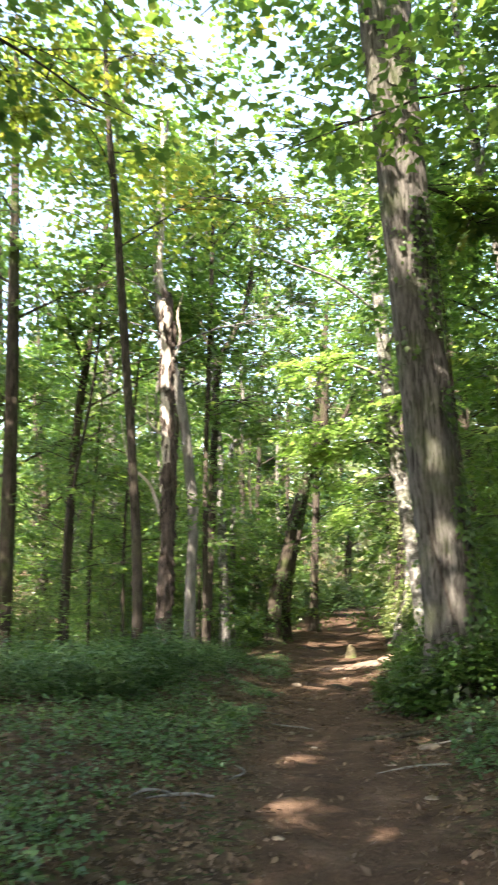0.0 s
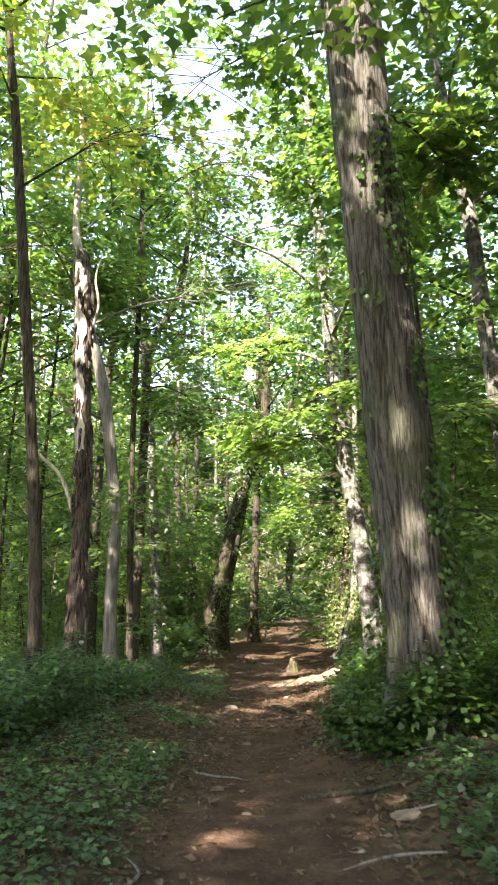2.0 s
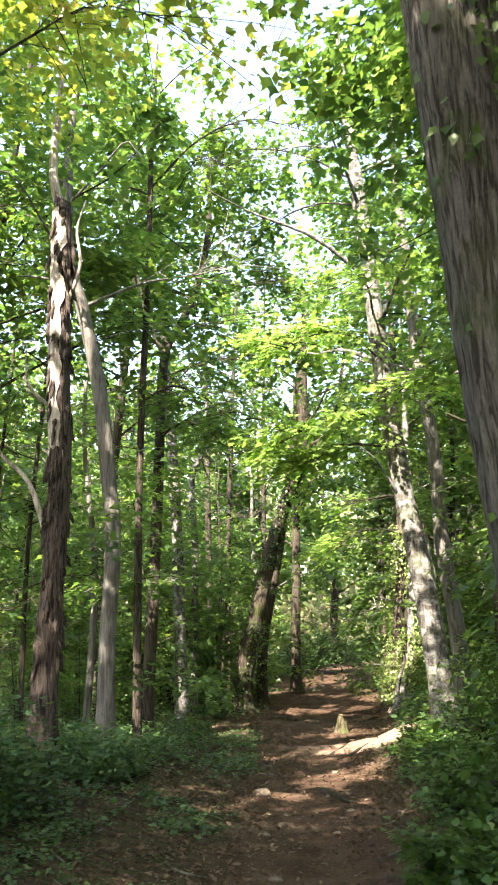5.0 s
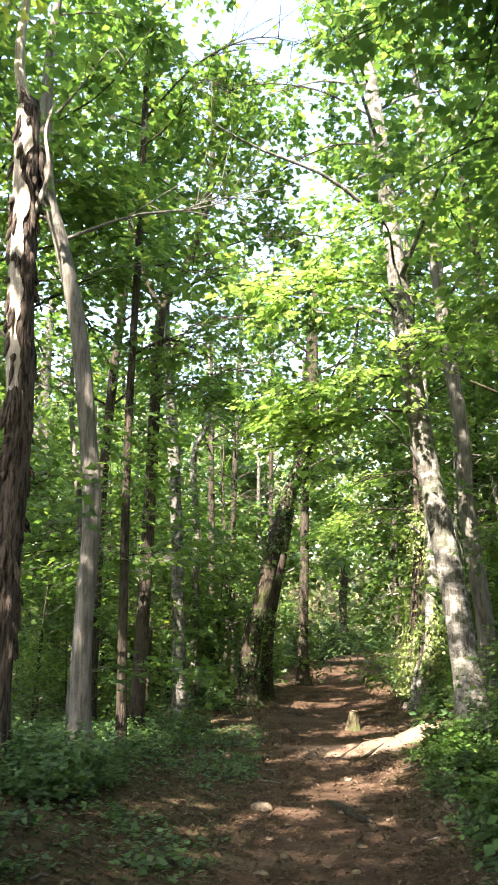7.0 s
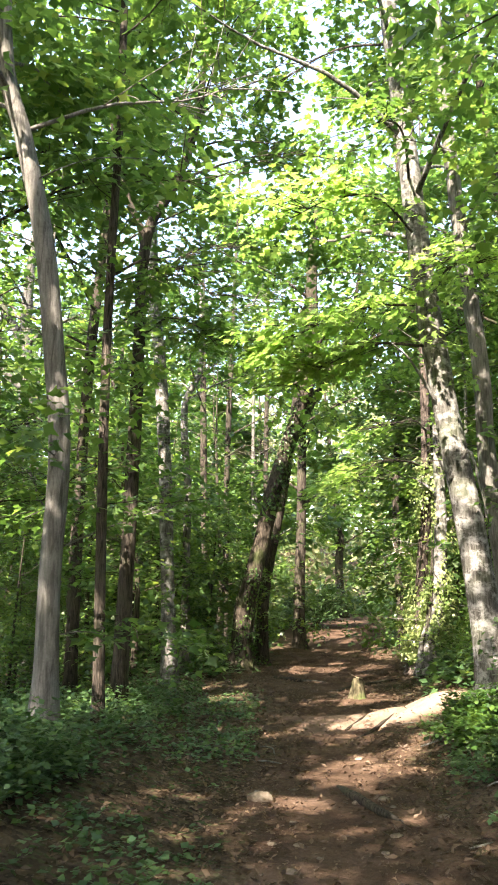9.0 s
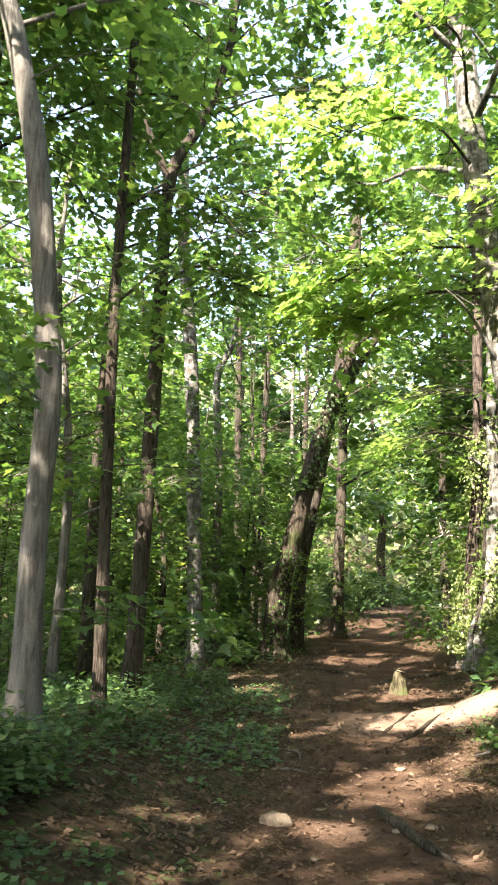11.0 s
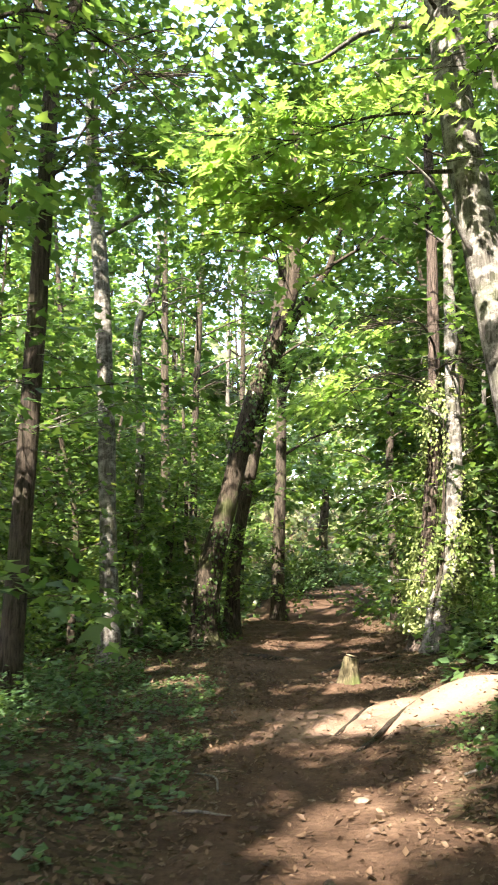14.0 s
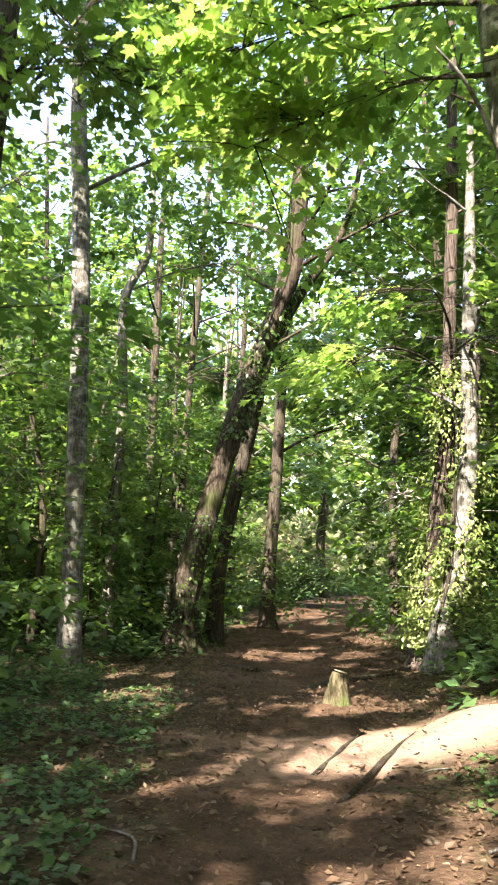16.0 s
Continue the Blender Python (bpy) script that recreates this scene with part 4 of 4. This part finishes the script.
for k, (x, y) in enumerate(young):
    h = r.uniform(7.5, 14)
    lx, ly = r.normal(0, 0.5, 2)
    rr = r.uniform(0.045, 0.085)
    pts = [(x, y, 0), (x + r.normal(0, 0.1), y, h * 0.3), (x + lx * 0.5 + r.normal(0, 0.15), y + ly * 0.5, h * 0.65), (x + lx, y + ly, h)]
    tree("young_tree", "slender young tree with leafy twigs along its stem", pts, [rr * 1.2, rr, rr * 0.7, 0.015], (DARK, MOSSY, SMOOTH)[k % 3], 700 + k, low=0.25, limbs=13, reach=1.9, per=9, spray=(0.9, 15),
         leaf=0.16 if y < 32 else 0.20, shape=MAPLE if y < 30 else SIMPLE, rings=20, seg=8, flare=0.3, group="young trees of the wood", rise=0.3)


# saplings and shrubs under the trees
def sapling(x, y, h, seed, mat, leaf):
    r = np.random.default_rng(seed)
    z = float(ground_z(x, y)) - 0.02
    base = np.array([x, y, z])
    holder = new("sapling")
    holder.location = base
    tagged(holder, "young leafy sapling with a thin stem", "sapling", "saplings under the trees")
    lean = r.normal(0, 0.12, 2) * h
    p = spline([(x, y, z), (x + lean[0] * 0.4, y + lean[1] * 0.4, z + h * 0.5), (x + lean[0], y + lean[1], z + h)], 12)
    v, q, c = tube(p - base, [0.012 + 0.007 * h, 0.006], 6)
    part("stem", build_mesh("stem", v, [q, c], DARK), holder)
    ls = limb_set(p, [0.02, 0.01], 0.15, 9, 0.35 * h ** 0.8 + 0.25, seed, 0.25)
    at, d, up, size, tw = foliage_of(ls, 4 + int(1.6 * h), 0.65, 15, leaf, seed, 0.3, 0.2)
    part("foliage", crown_mesh(at, d, up, size, PLAIN if y < 18 else SIMPLE, mat, base, "foliage"), holder)
    v, f = join([tube(a[::2] - base, [0.01, 0.004], 3) for a, _ in ls])
    part("twig_spray", build_mesh("twig_spray", v, f, DARK), holder, kind="stuff")


r = np.random.default_rng(5)
for k in range(120):
    y = 18 + 37 * r.uniform(0, 1) ** 0.85 if k < 118 else r.uniform(9, 18)
    s = -1 if r.uniform() < 0.55 else 1
    clear = trail_half(y) + (2.6 if s < 0 else 2.6) - (0.8 if y > 34 else 0)
    x = min(trail_x(y), 7.5) + s * ((clear if y < 58 else 0) + abs(r.normal(0, 0.08 * y + 1.2)))
    if s < 0 and y < 34 and x > trail_x(y) - 6.5:
        x -= 3.0 + 5.0 * float(r.uniform())
    sapling(float(x), float(y), r.uniform(1.0, 2.0) if y < 18 else r.uniform(1.2, 3.0) if y < 28 else r.uniform(1.8, 7.0), 500 + k, LEAF, 0.07 if y < 18 else 0.095 if y < 30 else 0.125 if y < 45 else 0.19)

# a dark bush where the trail bends away, and the far edge of the wood
def bush(name, label, x, y, rx, ry, h, count, leaf, mat, seed, shape=SIMPLE):
    r = np.random.default_rng(seed)
    base = np.array([x, y, float(ground_z(x, y)) - 0.02])
    holder = new(name)
    holder.location = base
    tagged(holder, label, "bush", "bushes by the trail")
    ls = []
    for k in range(12):
        a, f = r.uniform(0, 6.28), r.uniform(0.3, 0.95)
        p = spline([(0, 0, 0), (rx * f * 0.4 * math.cos(a), ry * f * 0.4 * math.sin(a), h * 0.6), (rx * f * math.cos(a), ry * f * math.sin(a), h * r.uniform(0.6, 0.95))], 7)
        v, q, c = tube(p, [0.02, 0.006], 5)
        part("stem", build_mesh("stem", v, [q, c], DARK), holder)
        ls.append((p + base, 0.02))
    at, d, up, size, tw = foliage_of(ls, max(2, count // (12 * 12)), 0.35 * h + 0.1, 12, leaf, seed, 0.3, 0.25)
    at[:, 2] = np.maximum(at[:, 2], base[2] + 0.04)
    part("foliage", crown_mesh(at, d, up, size, shape, mat, base, "foliage"), holder)


bush("bush", "dark bluish-green bush at the far end of the trail", 5.6, 56, 2.6, 1.6, 1.9, 5000, 0.16, WEED, 1)
for k, (x, y, rx, h) in enumerate(((2.95, 10.75, 0.5, 0.55), (3.45, 10.9, 0.65, 0.75), (2.4, 10.95, 0.3, 0.3), (2.3, 11.9, 0.4, 0.35), (3.1, 12.1, 0.7, 0.8), (6.6, 30.0, 1.0, 0.9), (6.9, 28.5, 1.0, 1.1), (5.3, 21.6, 0.9, 0.8), (7.2, 34.5, 1.3, 1.5), (3.5, 13.2, 0.6, 0.32), (3.3, 15.0, 0.6, 0.30), (3.7, 16.6, 0.7, 0.34), (3.9, 18.4, 0.6, 0.3), (4.1, 20.7, 0.7, 0.26), (4.4, 22.0, 0.6, 0.3))):
    # bushes beyond y 29 take the ivy colour with sunlight painted in
    bush("bush", "low leafy bush growing by the trail", x, y, rx, rx, h, 2600, 0.075, SUNLIT_IVY if y > 29 else IVY, 30 + k, SIMPLE)

r = np.random.default_rng(77)
n = 90000
y = r.uniform(66, 130, n)
x = trail_x(y) + r.uniform(-70, 70, n)
z = r.uniform(0, 1, n) ** 0.9 * (20 + 6 * wavy(6, np.stack([x, y], -1), 0.12, 2)) + 0.2 + ground_z(x, y)
keep = wavy(44, np.stack([x, y, z], -1), 0.5, 2) > -0.25
at = np.stack([x, y, z], -1)[keep]
v, f = leaves(at, r.normal(0, 1, at.shape), r.normal(0, 0.6, at.shape) + [0, -0.3, 0.9], r.uniform(0.45, 1.0, len(at)), SIMPLE)
# HILL carries the painted sun and haze of this foliage
tagged(new("far_woods", build_mesh("far_woods", v, f, HILL, False)), "distant sunlit woodland foliage", "woods", kind="stuff")

# ---- undergrowth and litter ----
def weeds(name, label, n, box, side, height, leaf, mat, seed, per=8, dense=0.0, start=0.0):
    """Low plants: stalks of leaves in drifts, on one side of the trail (-1, 1)."""
    r = np.random.default_rng(seed)
    y = r.uniform(box[0], box[1], n)
    off = start + trail_half(y) * r.uniform(0.95, 1.1, n) + np.abs(r.normal(0, box[2], n))
    x = trail_x(y) + side * off
    drift = wavy(seed, np.stack([x, y], -1), 0.8, 3)
    ok = drift + r.normal(0, 0.35, n) > dense - 0.5 * np.clip(off - trail_half(y) - 0.5, -1, 1)
    x, y, drift, off = x[ok], y[ok], drift[ok], off[ok]
    h = height * r.uniform(0.25, 1.15, len(x)) * np.clip(0.85 + 0.5 * drift, 0.4, 1.5) * np.clip(0.35 + 0.45 * (off - trail_half(y)), 0.25, 1.0)
    i = np.repeat(np.arange(len(x)), per)
    f = r.uniform(0.25, 1.0, len(i))
    a = r.uniform(0, 6.283, len(i))
    out = np.stack([np.cos(a), np.sin(a), r.normal(0.05, 0.25, len(i))], -1)
    at = np.stack([x[i], y[i], ground_z(x, y)[i] + h[i] * f], -1) + out * (0.10 * h[i] + 0.02)[:, None]
    up = np.array([0, 0, 1.0]) + r.normal(0, 0.35, (len(i), 3))
    v, fc = leaves(at, out, up, leaf * r.uniform(0.5, 1.3, len(i)), PLAIN if box[1] < 14.6 else SIMPLE)
    tagged(new(name, build_mesh(name, v, fc, mat, False)), label, "undergrowth", kind="stuff")


weeds("undergrowth", "low weeds among dry leaves on the bank", 3000, (2.5, 14.5, 1.6), -1, 0.20, 0.06, WEED, 61, 8, 0.1, 0.2)
weeds("undergrowth", "tall bluish-green weeds under the trees", 2800, (14.6, 18.5, 1.9), -1, 0.60, 0.07, WEED, 66, 11, 0.05, 1.5)
weeds("undergrowth", "tall bluish-green weeds on the bank", 2000, (10.3, 14.8, 1.3), -1, 0.72, 0.07, WEED, 72, 10, -0.3, 1.7)
weeds("undergrowth", "bluish-green weeds under the trees", 1900, (18, 31, 3.0), -1, 0.46, 0.08, WEED, 62, 9, 0.1, 1.5)
weeds("undergrowth", "sparse low weeds among dry leaves", 1300, (15, 30, 1.0), -1, 0.16, 0.07, WEED, 67, 7, 0.1, 0.1)
weeds("undergrowth", "green weeds on the trail's bank", 2400, (4, 24, 1.2), 1, 0.24, 0.065, WEED, 63, 8, 0.05, 0.3)
# these bank weeds also use the leaf colour lightened for sun
weeds("undergrowth", "lush green weeds on the mossy bank", 1300, (17.5, 23.2, 0.9), 1, 0.26, 0.07, SUNLIT_IVY, 73, 8, -0.2, 0.75)
weeds("undergrowth", "sparse greenery of the forest floor", 2800, (26, 66, 5.0), 1, 0.6, 0.18, WEED, 64, 7, -0.2, 0.6)
weeds("undergrowth", "sparse greenery beside the far trail", 2800, (34, 66, 6.0), -1, 0.6, 0.18, WEED, 65, 7, -0.2, 0.4)

weeds("undergrowth", "ferny green cover of the wood's floor", 4200, (-8, 34, 7.0), -1, 0.4, 0.10, WEED, 68, 6, -0.1, 3.0)
weeds("undergrowth", "ferny green cover of the wood's floor", 3600, (-8, 34, 7.0), 1, 0.4, 0.10, WEED, 69, 6, -0.1, 2.2)
weeds("undergrowth", "ferny green cover under far trees", 2600, (56, 92, 12.0), -1, 0.9, 0.34, WEED, 70, 6, -0.4, 0.2)
weeds("undergrowth", "ferny green cover under far trees", 1600, (56, 92, 9.0), 1, 0.9, 0.34, WEED, 71, 6, -0.4, 0.2)

r = np.random.default_rng(31)
n = 80000
y = 2.0 + 42 * r.uniform(0, 1, n) ** 1.2
x = trail_x(y) + r.normal(0, 2.1, n)
off = np.abs(x - trail_x(y)) / trail_half(y)
ok = r.uniform(0, 1, n) < np.clip(np.interp(y, [9, 16], [0.12, 0.42]) + 0.75 * (off - 0.5), np.interp(y, [9, 16, 22], [0.08, 0.20, 0.22]), 1.0)
ok &= ~((((x - 4.1) / 1.6) ** 2 + ((y - 25.2) / 1.2) ** 2 < 1) & (r.uniform(0, 1, n) < 0.85))
x, y = x[ok], y[ok]
a = r.uniform(0, 6.283, len(x))
way = np.stack([np.cos(a), np.sin(a), r.normal(0, 0.35, len(x))], -1)
size = 0.024 + 0.068 * r.uniform(0, 1, len(x)) ** 2.2
v, f = leaves(np.stack([x, y, ground_z(x, y) + r.uniform(0.006, 0.03, len(x))], -1), way, np.array([0, 0, 1.0]) + r.normal(0, 0.4, (len(x), 3)), size, DRY)
tagged(new("leaf_litter", build_mesh("leaf_litter", v, f, LITTER, False)), "dry brown leaves scattered over the ground", "leaf litter", kind="stuff")


# ---- stump, stones, roots, fallen wood ----
def stump(x, y):
    base = np.array([x, y, float(ground_z(x, y)) - 0.04])
    holder = new("tree_stump")
    holder.location = base
    tagged(holder, "short pale mossy tree stump beside the trail", "stump")
    p = spline([(0, 0, 0), (0.01, 0, 0.22), (0.04, 0, 0.46)], 24)
    v, q, c = tube(p, [0.115, 0.10, 0.085], 36, 0.18, 4, 0.04, 0.9)
    hi = v[:, 2] > 0.34
    v[hi, 2] += 0.25 * v[hi, 0] * -1 + 0.02 * wavy(3, v[hi][:, :2], 20, 2)
    part("trunk", build_mesh("trunk", v, [q, c], STUMP), holder)
    ring = np.linspace(0, 2 * np.pi, 28, endpoint=False)
    rr = 0.088 + 0.006 * np.sin(ring * 5)
    top = np.stack([0.04 + rr * np.cos(ring), rr * np.sin(ring), 0.475 - 0.25 * rr * np.cos(ring)], -1)
    vv = np.vstack([top, top + [0, 0, 0.012], [[0.04, 0, 0.49]]])
    j = np.arange(28)
    part("cut_face", build_mesh("cut_face", vv, [np.stack([j, (j + 1) % 28, (j + 1) % 28 + 28, j + 28], -1), np.stack([j + 28, (j + 1) % 28 + 28, np.full(28, 56)], -1)], CUT), holder, "pale weathered cut wood")


stump(3.55, 28.2)


def stone(x, y, sx, sy, sz, seed, label):
    bm = bmesh.new()
    bmesh.ops.create_icosphere(bm, subdivisions=4 if sx > 0.1 else 2, radius=1)
    v = np.array([p.co for p in bm.verts])
    k = 1 + 0.22 * wavy(seed, v, 1.6, 3) + 0.04 * wavy(seed + 1, v, 8, 2)
    for p, s in zip(bm.verts, k):
        p.co = Vector((p.co.x * sx * s, p.co.y * sy * s, max(p.co.z, -0.35) * sz * s))
    me = bpy.data.meshes.new("stone")
    bm.to_mesh(me), bm.free()
    me.polygons.foreach_set("use_smooth", np.ones(len(me.polygons), bool))
    me.materials.append(STONE)
    ob = new("stone", me)
    ob.location = (x, y, float(ground_z(x, y)) + 0.25 * sz)
    tagged(ob, label, "stone", "stones on the trail")


stone(1.08, 18.8, 0.12, 0.09, 0.075, 3, "pale rounded stone half sunk in the trail")
stone(1.83, 8.4, 0.11, 0.08, 0.045, 4, "flat brown stone at the trail's edge")
r = np.random.default_rng(8)
for k in range(40):
    y = r.uniform(5, 32)
    x = trail_x(y) + r.uniform(-1, 1) * trail_half(y)
    s = r.uniform(0.02, 0.055)
    stone(float(x), float(y), s * 1.3, s, s * 0.6, 90 + k, "small stone lying on the trail")


def root(pts, rad, seed, label, name="tree_root", mat=DARK):
    p = spline([(x, y, float(ground_z(x, y)) + dz) for x, y, dz in pts], 26)
    p[:, 2] += 0.012 * wavy(seed, p, 4, 2)
    v, q, c = tube(p - p[0], [rad * 0.7, rad, rad * 0.8, rad * 0.3], 9, 0.15, seed)
    ob = new(name, build_mesh(name, v, [q, c], mat))
    ob.location = p[0]
    tagged(ob, label, "root" if name == "tree_root" else "stick", "roots across the trail" if name == "tree_root" else "fallen sticks")


root([(2.0, 19.6, 0.0), (2.1, 18.9, 0.03), (2.25, 18.3, 0.02), (2.4, 17.8, -0.02)], 0.05, 1, "bare brown root crossing the trail")
root([(1.2, 9.6, -0.01), (1.6, 9.4, 0.02), (2.2, 9.5, 0.0)], 0.035, 2, "thin root across the trail")
root([(2.66, 24.1, -0.01), (3.05, 25.0, 0.012), (3.4, 26.0, 0.01), (3.75, 26.9, -0.03)], 0.028, 13, "thin dark root across the sunlit bank")
root([(2.78, 23.15, -0.01), (3.2, 24.1, 0.012), (3.65, 25.0, 0.012), (4.12, 25.9, -0.03)], 0.032, 14, "thin dark root across the sunlit bank")
root([(2.6, 12.4, 0.02), (2.1, 12.9, 0.02), (1.4, 13.1, -0.02)], 0.05, 4, "root of the great tree reaching the trail")
root([(3.4, 30.5, 0), (4.2, 31.4, 0.03), (5.2, 31.6, 0.02)], 0.06, 5, "root beside the far trail")
root([(1.9, 33.0, 0.02), (2.6, 32.4, 0.03), (3.4, 32.6, -0.01)], 0.06, 6, "root beside the far trail")
for k in range(36):
    y = r.uniform(5, 26)
    s = -1 if r.uniform() < 0.6 else 1
    x = trail_x(y) + s * (trail_half(y) * r.uniform(0.5, 1.2) + abs(r.normal(0, 0.8)))
    a, ln = r.uniform(0, 6.28), r.uniform(0.2, 0.8)
    root([(x, y, 0.02), (x + ln * 0.5 * math.cos(a), y + ln * 0.5 * math.sin(a), 0.035), (x + ln * math.cos(a + 0.3), y + ln * math.sin(a + 0.3), 0.02)], r.uniform(0.006, 0.014), 100 + k, "thin dry fallen stick", "fallen_stick", SMOOTH)


def dead_branch():
    base = np.array([5.9, 32.4, 2.6])
    holder = new("dead_branch")
    holder.location = base
    tagged(holder, "bare bleached dead branch with many twigs", "branch")
    r = np.random.default_rng(4)
    main = spline([(0, 0, 0.5), (-0.35, 0, 0.35), (-0.8, -0.1, 0.15), (-1.5, -0.1, -0.1)], 14)
    v, q, c = tube(main, [0.035, 0.025, 0.008], 7, 0.1, 2)
    part("stem", build_mesh("stem", v, [q, c], BARE), holder)
    tw = []
    for _ in range(26):
        p = main[r.integers(2, 13)]
        d = r.normal(0, 1, 3) * [0.3, 0.3, 0.3] + [-0.15, 0, 0.1]
        tw.append(tube(spline([p, p + d * 0.5 + r.normal(0, 0.08, 3), p + d], 6), [0.014, 0.004], 4))
    v, f = join(tw)
    part("twig_spray", build_mesh("twig_spray", v, f, BARE), holder, kind="stuff")


dead_branch()
